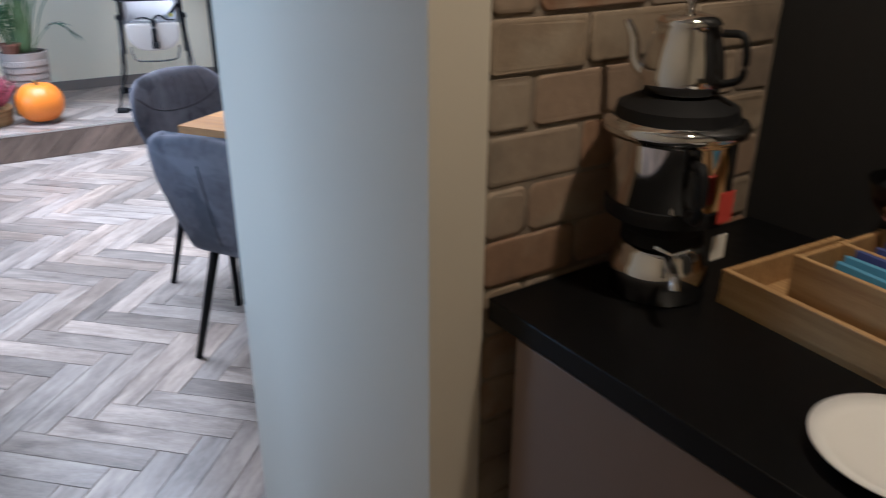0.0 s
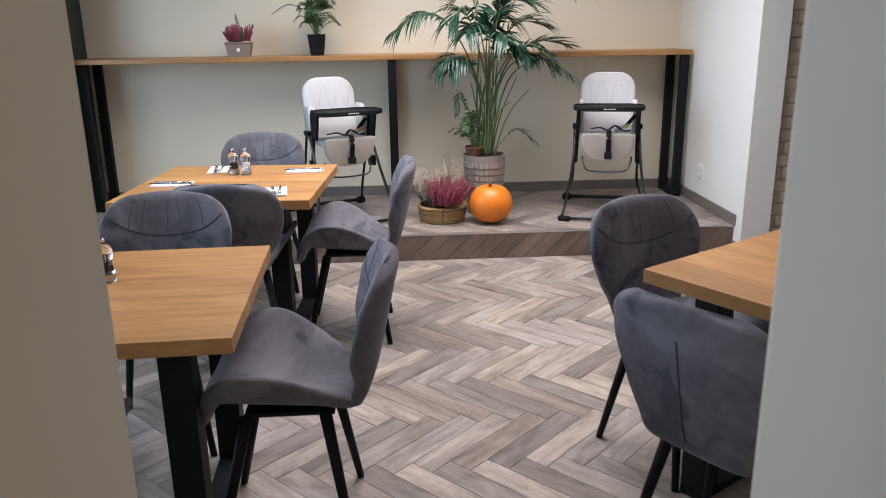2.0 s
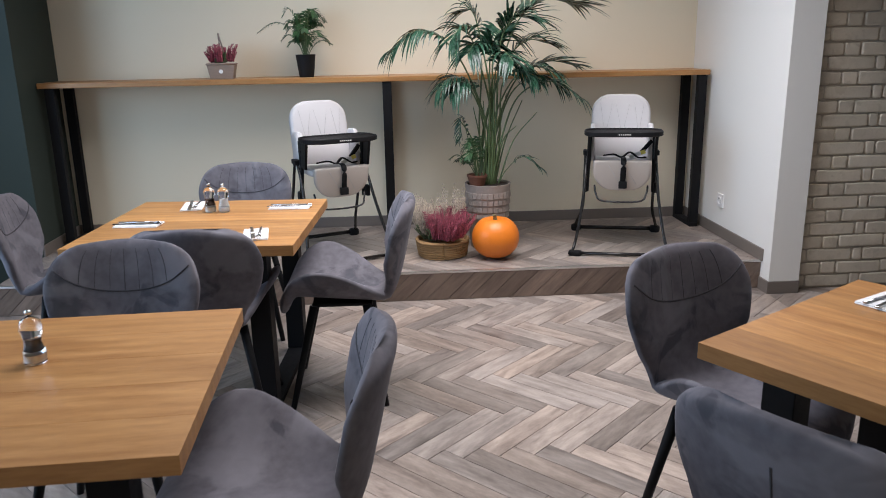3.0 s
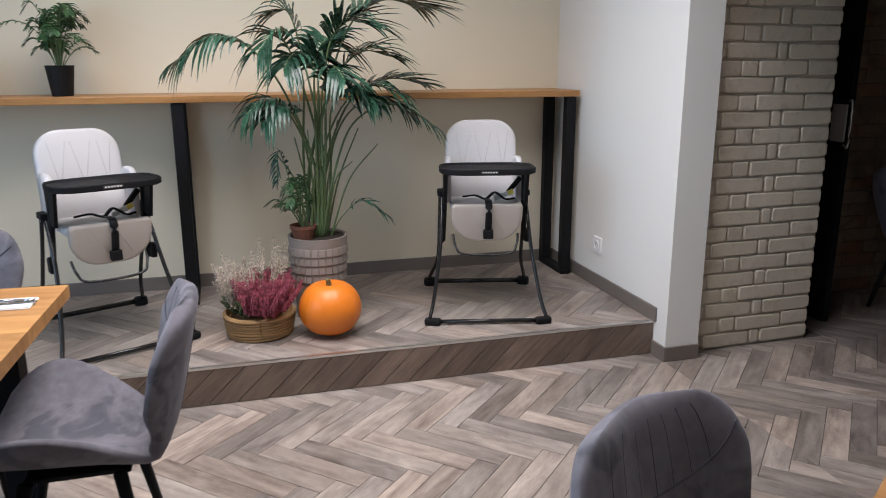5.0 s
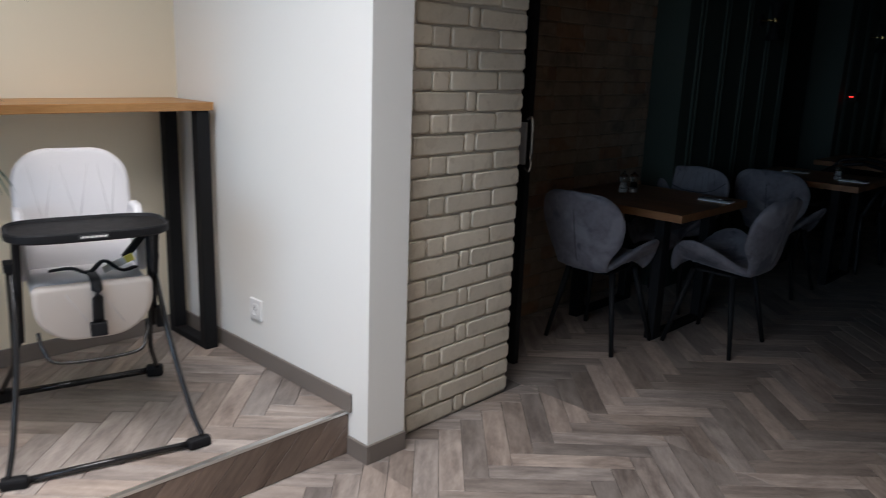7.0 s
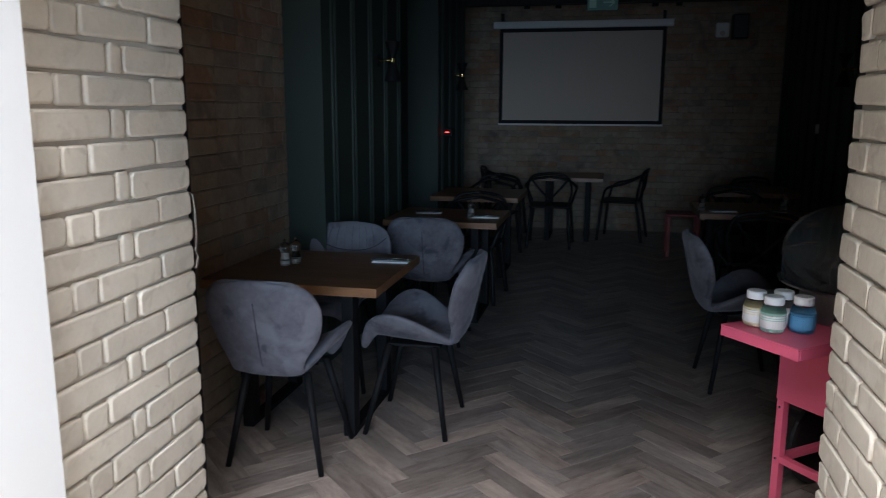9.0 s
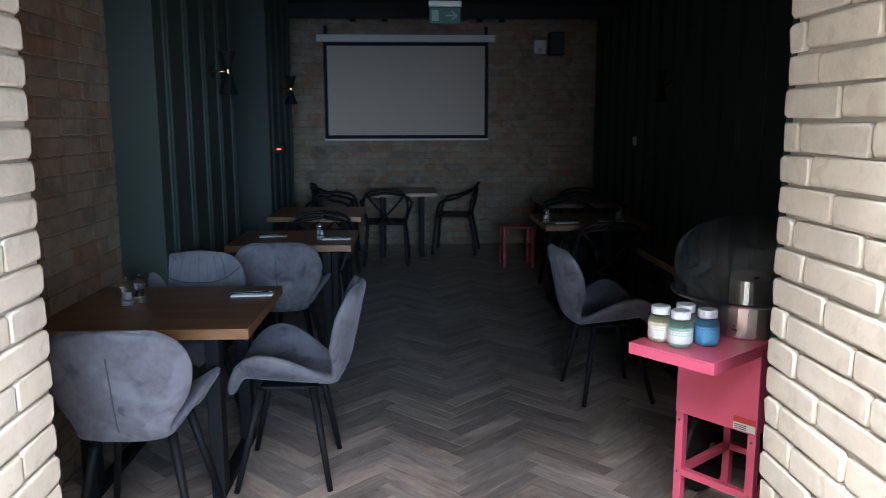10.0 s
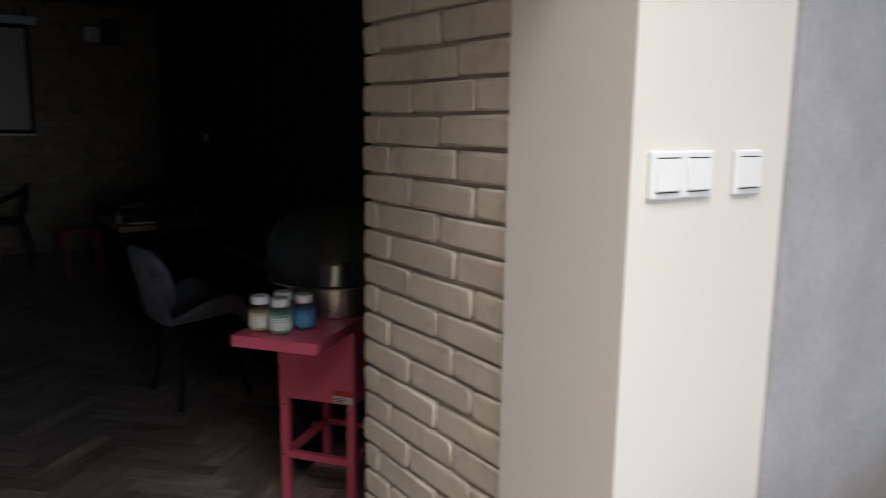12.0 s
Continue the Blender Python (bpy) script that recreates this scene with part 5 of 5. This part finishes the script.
# ---- buffet corner ----
M_COUNTER = mat("black_stone_counter", (0.005, 0.005, 0.0055), 0.38, spec=0.12, noise_scale=30, vary=0.3, bump=0.02)
M_FRONT = mat("brown_cabinet_front", (0.17, 0.115, 0.085), 0.5, noise_scale=4, vary=0.12, bump=0.05, stretch=(1, 1, 6))
M_TRAYWOOD = wood("light_tray_wood", (0.46, 0.30, 0.13), (0.30, 0.17, 0.065), (2, 30, 30), 0.55, False)
M_CERAMIC = mat("white_glazed_china", (0.78, 0.77, 0.75), 0.12, vary=0.02, bump=0.0, rough_vary=0.03)
M_GLASS = glass("clear_glass", (0.98, 0.98, 0.98), 0.01, 1.45)
CZ = 0.87
cab = thing("buffet_cabinet", "brown buffet cabinet under the black counter", "cabinet", pose(0, 0, 0))
part("body", box(-0.82, 1.55, 1.192, 1.855, 0.06, CZ - 0.042), M_FRONT, cab)
part("plinth", box(-0.80, 1.55, 1.25, 1.855, 0.0, 0.06), M_BLACK, cab)
for k in range(4):
    part("door", box(-0.818 + k * 0.592, -0.818 + k * 0.592 + 0.587, 1.174, 1.190, 0.075, CZ - 0.05, 0.002), M_FRONT, cab)
ct = thing("buffet_countertop", "black stone buffet countertop with a square edge", "countertop", pose(0, 0, 0))
part("slab", box(-0.882, 1.58, 1.163, 1.858, CZ - 0.04, CZ, 0.003), M_COUNTER, ct)

sam = thing("samovar", "chrome samovar with a teapot on top and black handles", "samovar", pose(-0.757, 1.425, CZ) @ Matrix.Scale(0.82, 4))
part("base", lathe([(0.092, 0), (0.098, 0.006), (0.096, 0.030), (0.099, 0.034), (0.099, 0.072), (0.094, 0.078), (0.088, 0.10), (0.078, 0.115), (0, 0.116)], 48), M_CHROME, sam, smooth=True)
part("neck", lathe([(0.082, 0.115), (0.080, 0.14), (0.095, 0.165), (0.112, 0.172), (0.10, 0.176), (0, 0.176)], 40), M_BLACK, sam)
part("body", lathe([(0.112, 0.172), (0.118, 0.178), (0.118, 0.325), (0.125, 0.335), (0.134, 0.338), (0.136, 0.352), (0.130, 0.36), (0.09, 0.372), (0, 0.373)], 56), M_CHROME, sam, smooth=True)
part("black_band", lathe([(0.120, 0.174), (0.1205, 0.19), (0.1195, 0.202), (0.118, 0.203)], 48), M_BLACK, sam)
part("crown", lathe([(0.118, 0.361), (0.112, 0.385), (0.085, 0.398), (0.07, 0.405), (0, 0.406)], 40), M_BLACK, sam)
for a in (150, 330):
    ca, sa = math.cos(radians(a)), math.sin(radians(a))
    part("handle", tube(bend([(ca * 0.116, sa * 0.116, 0.30), (ca * 0.155, sa * 0.155, 0.295), (ca * 0.158, sa * 0.158, 0.215), (ca * 0.118, sa * 0.118, 0.205)]), 0.011, 8), M_BLACK, sam)
tp = part("teapot", lathe([(0.055, 0.406), (0.070, 0.412), (0.076, 0.44), (0.070, 0.48), (0.060, 0.515), (0.056, 0.53), (0.06, 0.534), (0.05, 0.545), (0.02, 0.553), (0, 0.554)], 44), M_CHROME, sam, "chrome teapot", smooth=True)
part("spout", tube(bend([(-0.065, -0.02, 0.43), (-0.090, -0.03, 0.455), (-0.098, -0.034, 0.50), (-0.112, -0.04, 0.53)]), 0.015, 8, radius_end=0.008), M_CHROME, tp)
part("pot_handle", tube(bend([(0.062, 0.02, 0.52), (0.10, 0.03, 0.515), (0.105, 0.032, 0.45), (0.07, 0.02, 0.43)]), 0.007, 8), M_BLACK, tp)
part("knob", lathe([(0.006, 0.553), (0.006, 0.565), (0.012, 0.572), (0.010, 0.584), (0, 0.588)], 16), M_CHROME, tp, smooth=True)
tap = part("tap", tube(bend([(0.065, -0.055, 0.105), (0.10, -0.085, 0.105), (0.13, -0.11, 0.10), (0.14, -0.118, 0.08)]), 0.010, 10), M_CHROME, sam)
part("tap_lever", tube([(0.10, -0.085, 0.105), (0.10, -0.085, 0.13), (0.075, -0.11, 0.145)], 0.005, 8), M_CHROME, tap)
part("tap_lever", tube([(0.10, -0.085, 0.13), (0.125, -0.06, 0.145)], 0.005, 8), M_CHROME, tap)
part("warning_tag", box(0.135, 0.137, -0.02, 0.02, 0.19, 0.25), M_REDLABEL, sam)
part("warning_tag", box(0.112, 0.114, 0.01, 0.05, 0.10, 0.15), M_TAG, sam)

crate = thing("tea_tray", "light wooden tray standing on the black counter", "tray", pose(-0.315, 1.575, CZ, 0, 0, -4))
part("bottom", box(-0.34, 0.60, -0.13, 0.16, 0.0, 0.01), M_TRAYWOOD, crate)
for y in (-0.13, 0.15):
    part("side", box(-0.34, 0.60, y, y + 0.012, 0.0, 0.06, 0.002), M_TRAYWOOD, crate)
part("end", box(-0.34, -0.328, -0.118, 0.15, 0.0, 0.06, 0.002), M_TRAYWOOD, crate)
tb = thing("tea_box", "wooden compartment box filled with tea bags", "box", pose(-0.315, 1.59, CZ + 0.010, 0, 0, -4))
part("bottom", box(-0.25, 0.55, -0.10, 0.125, 0.0, 0.008), M_TRAYWOOD, tb)
for y in (-0.10, 0.005, 0.113):
    part("side", box(-0.25, 0.55, y, y + 0.010, 0.008, 0.10, 0.002), M_TRAYWOOD, tb)
for x in (-0.25, -0.10, 0.05, 0.20):
    part("divider", box(x, x + 0.010, -0.09, 0.113, 0.008, 0.098, 0.002), M_TRAYWOOD, tb)
TEA = [mat("tea_bag_" + n, c, 0.5, vary=0.15, bump=0.1) for n, c in (("blue", (0.10, 0.30, 0.50)), ("navy", (0.05, 0.07, 0.25)), ("red", (0.50, 0.08, 0.06)), ("teal", (0.15, 0.38, 0.45)), ("pink", (0.55, 0.20, 0.22)))]
TNAME = ("blue", "navy", "red", "teal", "pink")
tr = random.Random(3)
for ix in range(3):
    for iy in range(2):
        for k in range(3):
            c = (ix * 2 + iy + k // 2) % 5
            bag = thing("tea_bag", TNAME[c] + " paper tea bag standing in the box", "tea bag", pose(-0.315, 1.59, CZ + 0.010, 0, 0, -4) @ pose(-0.165 + ix * 0.15, -0.065 + iy * 0.108 + k * 0.024, 0.009, -14, 0, tr.uniform(-6, 6)), "tea bags")
            part("sachet", box(-0.052, 0.052, -0.004, 0.004, 0.0, 0.085 + 0.004 * k, 0.003, 1), TEA[c], bag)
pl = thing("dinner_plate", "round white china plate at the counter's edge", "plate", pose(-0.280, 1.315, CZ))
part("dish", lathe([(0.055, 0), (0.060, 0.004), (0.085, 0.010), (0.108, 0.020), (0.109, 0.023), (0.084, 0.014), (0.06, 0.008), (0, 0.007)], 56), M_CERAMIC, pl, smooth=True)
gb = thing("glass_bowl", "clear glass bowl of pink sweets on the counter", "bowl", pose(-0.52, 1.765, CZ))
part("bowl", lathe([(0.03, 0), (0.032, 0.10), (0.075, 0.155), (0.085, 0.19), (0.082, 0.19), (0.07, 0.158), (0.028, 0.108), (0, 0.106)], 36), M_GLASS, gb, smooth=True)
for k in range(9):
    a, r = k * 2.4, 0.014 * math.sqrt(k)
    part("sweet", placed(box(-0.016, 0.016, -0.012, 0.012, 0, 0.016, 0.005), pose(r * math.cos(a), r * math.sin(a), 0.118 + 0.007 * (k % 3), 0, 10, k * 50)), TEA[4], gb)

# ---- bricks, planks and skirting: pieces of the setting ----


def brick_mesh(w, h, d, seed, round_=0.012):
    """A soft-edged brick in the local x-z plane, its face towards -y, with uneven corners."""
    r = random.Random(seed)
    c = min(round_ * r.uniform(0.6, 1.0), h * 0.3, w * 0.3)
    ring = [(c, 0), (w - c, 0), (w, c), (w, h - c), (w - c, h), (c, h), (0, h - c), (0, c)]
    verts, faces = [], []
    for y, k, j in ((0.0, 0.0, 0), (-d * 0.72, 0.0, 0.0022), (-d * 0.97, 0.0026, 0.0022), (-d, min(0.008, h * 0.2, w * 0.2), 0.0010)):
        for x, z in ring:
            verts.append((w / 2 + (x - w / 2) * (1 - 2 * k / w) + r.uniform(-j, j), y + r.uniform(-j, j), h / 2 + (z - h / 2) * (1 - 2 * k / h) + r.uniform(-j, j)))
    for a in (0, 8, 16):
        for k in range(8):
            q = (k + 1) % 8
            faces.append((a + k, a + q, a + 8 + q, a + 8 + k))
    faces.append(tuple(range(24, 32)))
    return verts, faces


BRICKS = {}


def brick_object(w, h, d, variant, material, name="brick"):
    key = (round(w, 3), round(h, 3), d, variant, material.name)
    if key not in BRICKS:
        me = bpy.data.meshes.new(name)
        v, f = brick_mesh(w, h, d, variant * 31 + int(w * 1000))
        me.from_pydata(v, [], f)
        me.polygons.foreach_set("use_smooth", [True] * (len(f) - 1) + [False])
        me.materials.append(material)
        BRICKS[key] = me
    return BRICKS[key]


def brick_rows(length, rows, pitch, courses, joint):
    """Yields (row, start, width, height) of the bricks of a wall, course by course."""
    out = []
    for r in range(courses):
        ws = rows[r % len(rows)]
        x = 0.0
        k = 0
        while x < length - 0.02:
            w = ws[k % len(ws)]
            w = min(w, length - x)
            if length - x - w < 0.03:
                w = length - x
            out.append((r, x, w - joint, pitch - joint))
            x += w
            k += 1
    return out


def brick_wall(parent, origin, turn, length, rows, pitch, courses, joint, depth, material, limit=None, tilt=0.0):
    """Hangs single bricks on a wall from origin along the turned x axis; those past the limit are joined."""
    base = pose(*origin, 0, 0, turn)
    rest_v, rest_f = [], []
    r = random.Random(5)
    for n, (row, x, w, h) in enumerate(brick_rows(length, rows, pitch, courses, joint)):
        m = base @ pose(x + r.uniform(-0.002, 0.002), r.uniform(-0.002, 0.002), row * pitch + r.uniform(-0.002, 0.002), 0, r.uniform(-0.5, 0.5), 0)
        if limit is None or n < limit:
            ob = part("brick", brick_object(w, h, depth, n % 4, material), None, parent)
            ob.matrix_basis = m
        else:
            v, f = brick_mesh(w, h, depth, n)
            k = len(rest_v)
            rest_v += [tuple(m @ Vector(q)) for q in v]
            rest_f += [tuple(i + k for i in q) for q in f]
    if rest_v:
        me = bpy.data.meshes.new("brickwork")
        me.from_pydata(rest_v, [], rest_f)
        me.polygons.foreach_set("use_smooth", [True] * len(rest_f))
        me.materials.append(material)
        tagged(part("brickwork", me, None, parent), kind="stuff")


JAMB_ROWS = [(0.075, 0.285, 0.065, 0.305), (0.165, 0.10, 0.285, 0.18)]
brick_wall(jamb_left, (-5.351, 2.842, 0.012), 90 + 1.55, 0.73, JAMB_ROWS, 0.0805, 40, 0.010, 0.015, M_BRICK)
brick_wall(jamb_right, (-3.508, 3.66, 0.02), 270, 0.665, [(0.085, 0.30, 0.29), (0.255, 0.28, 0.14), (0.15, 0.31, 0.22)], 0.0805, 40, 0.010, 0.015, M_BRICK)
OLD_ROWS = [(0.25, 0.27, 0.24), (0.13, 0.26, 0.25, 0.27)]
old_left = structure("wall_dark_brick", box(-6.05, -5.985, 3.565, 5.70, -0.1, DARK_TOP), M_OLDM, "old bare brick wall of the dim room", "wall")
brick_wall(old_left, (-5.984, 3.60, 0.01), 90, 2.10, OLD_ROWS, 0.082, 34, 0.007, 0.006, M_OLD, 300)
brick_wall(wall_far, (DARK_L, FAR_Y + 0.002, 0.01), 0, DARK_R - DARK_L, OLD_ROWS, 0.078, 36, 0.006, 0.007, M_OLD, 0)
brick_wall(buffet_wall, (-0.895, 1.16, 0.0), 90, 0.70, [(0.20, 0.25, 0.23), (0.09, 0.24, 0.26)], 0.088, 29, 0.007, 0.006, M_OLD)
PL, PW, GAP = 0.47, 0.094, 0.002


def clip(poly, axis, bound, keep_less):
    out = []
    for a, b in zip(poly, poly[1:] + poly[:1]):
        ia = (a[axis] <= bound) == keep_less
        ib = (b[axis] <= bound) == keep_less
        if ia:
            out.append(a)
        if ia != ib:
            t = (bound - a[axis]) / (b[axis] - a[axis])
            out.append(tuple(p + (q - p) * t for p, q in zip(a, b)))
    return out


def prism_data(poly, z0, z1, edge=0.0012):
    n = len(poly)
    cx, cy = sum(p[0] for p in poly) / n, sum(p[1] for p in poly) / n
    v = [(x, y, z0) for x, y in poly] + [(x, y, z1 - edge) for x, y in poly]
    for x, y in poly:
        d = max(1e-6, math.hypot(x - cx, y - cy))
        v.append((x + (cx - x) / d * edge * 1.4, y + (cy - y) / d * edge * 1.4, z1))
    f = [tuple(range(2 * n, 3 * n))]
    for base in (0, n):
        for k in range(n):
            q = (k + 1) % n
            f.append((base + k, base + q, base + n + q, base + n + k))
    return v, f


def herringbone(parent, x0, x1, y0, y1, z, seam, near=None, material=M_PLANK):
    """Planks at 45 degrees in columns along y, cut at the edges; whole ones inside near are single pieces."""
    n = round(PL / PW)
    c = math.cos(math.pi / 4)
    half_l, half_w = PL / 2 - GAP / 2, PW / 2 - GAP / 2
    v, f = prism_data([(-half_l, -half_w), (half_l, -half_w), (half_l, half_w), (-half_l, half_w)], -0.006, 0.0)
    whole = bpy.data.meshes.new("plank")
    whole.from_pydata(v, [], f)
    whole.materials.append(material)
    singles = 0
    groups = {45: ([], []), 135: ([], [])}
    for m in range(-12, 13):
        for k in range(-110, 130):
            for kind in (0, 1):
                gx, gy = (k + n / 2 + m * n, k + 0.5 - m * n) if kind == 0 else (k + n + 0.5 + m * n, k + 1 - n / 2 - m * n)
                wx, wy = (gx - gy) * c * PW + seam, (gx + gy) * c * PW
                if not (x0 - 0.35 < wx < x1 + 0.35 and y0 - 0.35 < wy < y1 + 0.35):
                    continue
                ang = 45 if kind == 0 else 135
                ca, sa = math.cos(radians(ang)), math.sin(radians(ang))
                poly = [(wx + px * ca - py * sa, wy + px * sa + py * ca) for px, py in ((-half_l, -half_w), (half_l, -half_w), (half_l, half_w), (-half_l, half_w))]
                inside = all(x0 <= p[0] <= x1 and y0 <= p[1] <= y1 for p in poly)
                if inside and near and near[0] < wx < near[1] and near[2] < wy < near[3] and singles < 300:
                    part("plank", whole, None, parent).matrix_basis = pose(wx, wy, z, 0, 0, ang)
                    singles += 1
                    continue
                if not inside:
                    for axis, bound, less in ((0, x0, False), (0, x1, True), (1, y0, False), (1, y1, True)):
                        poly = clip(poly, axis, bound, less) if poly else poly
                    if len(poly) < 3:
                        continue
                local = [(px * ca + py * sa, -px * sa + py * ca) for px, py in poly]
                v, f = prism_data(local, -0.006, 0.0)
                gv, gf = groups[ang]
                b = len(gv)
                gv += v
                gf += [tuple(i + b for i in q) for q in f]
    for ang, (gv, gf) in groups.items():
        if gv:
            me = bpy.data.meshes.new("planking")
            me.from_pydata(gv, [], gf)
            me.materials.append(material)
            ob = tagged(part("planking", me, None, parent), kind="stuff")
            ob.matrix_basis = pose(0, 0, z, 0, 0, ang)


SEAM = -3.90 - 0.332
herringbone(floor, STEP_X + 0.001, -0.9, -2.95, SIDE_Y, 0.0, SEAM, (-5.3, -2.0, -0.3, 2.7))
herringbone(floor, -5.355, -3.51, SIDE_Y, 3.68, 0.0, SEAM)
herringbone(floor, DARK_L, DARK_R, 3.68, FAR_Y, 0.0, SEAM)
herringbone(floor, -0.9, 1.6, 0.05, 1.9, 0.0, SEAM)
herringbone(platform, BACK_X, STEP_X - 0.012, SOUTH_Y, SIDE_Y, STEP_Z, SEAM, (-6.6, -5.4, -0.4, 2.7))
# riser of slanting boards with a metal nosing
n = 0
y = SOUTH_Y - 0.2
while y < SIDE_Y + 0.05:
    quad = [(y, 0.002), (y + 0.124, 0.002), (y + 0.124 + 0.17, STEP_Z - 0.010), (y + 0.17, STEP_Z - 0.010)]
    quad = clip(quad, 0, SIDE_Y - 0.002, True)
    if len(quad) > 2:
        quad = clip(quad, 0, SOUTH_Y, False)
    if len(quad) > 2:
        ang = math.atan2(STEP_Z, 0.17)
        ca, sa = math.cos(ang), math.sin(ang)
        v, f = prism_data([(a * ca + b * sa, -a * sa + b * ca) for a, b in quad], 0.0, 0.008)
        me = bpy.data.meshes.new("riser_board")
        me.from_pydata(v, [], f)
        me.materials.append(M_RISER)
        ob = part("riser_board", me, None, platform)
        ob.matrix_basis = Matrix(((0, 0, 1, STEP_X), (1, 0, 0, 0), (0, 1, 0, 0), (0, 0, 0, 1))) @ pose(0, 0, 0, 0, 0, math.degrees(ang))
    y += 0.128
part("nosing", box(STEP_X - 0.011, STEP_X + 0.010, SOUTH_Y, SIDE_Y - 0.002, STEP_Z - 0.009, STEP_Z + 0.002, 0.001), M_TRIM, platform)


def skirting(x0, x1, y0, y1, z):
    structure("baseboard", box(x0, x1, y0, y1, z, z + 0.076, 0.002, 1), M_BASE, "grey-brown tile skirting along the wall", "baseboard")


skirting(BACK_X, BACK_X + 0.012, SOUTH_Y, SIDE_Y, STEP_Z)
skirting(BACK_X + 0.012, STEP_X + 0.03, SIDE_Y - 0.012, SIDE_Y, STEP_Z)
skirting(STEP_X + 0.011, -5.263, SIDE_Y - 0.012, SIDE_Y, 0.0)
skirting(-5.275, -5.263, SIDE_Y, 2.84, 0.0)
skirting(BACK_X + 0.012, -6.05, SOUTH_Y, SOUTH_Y + 0.012, STEP_Z)
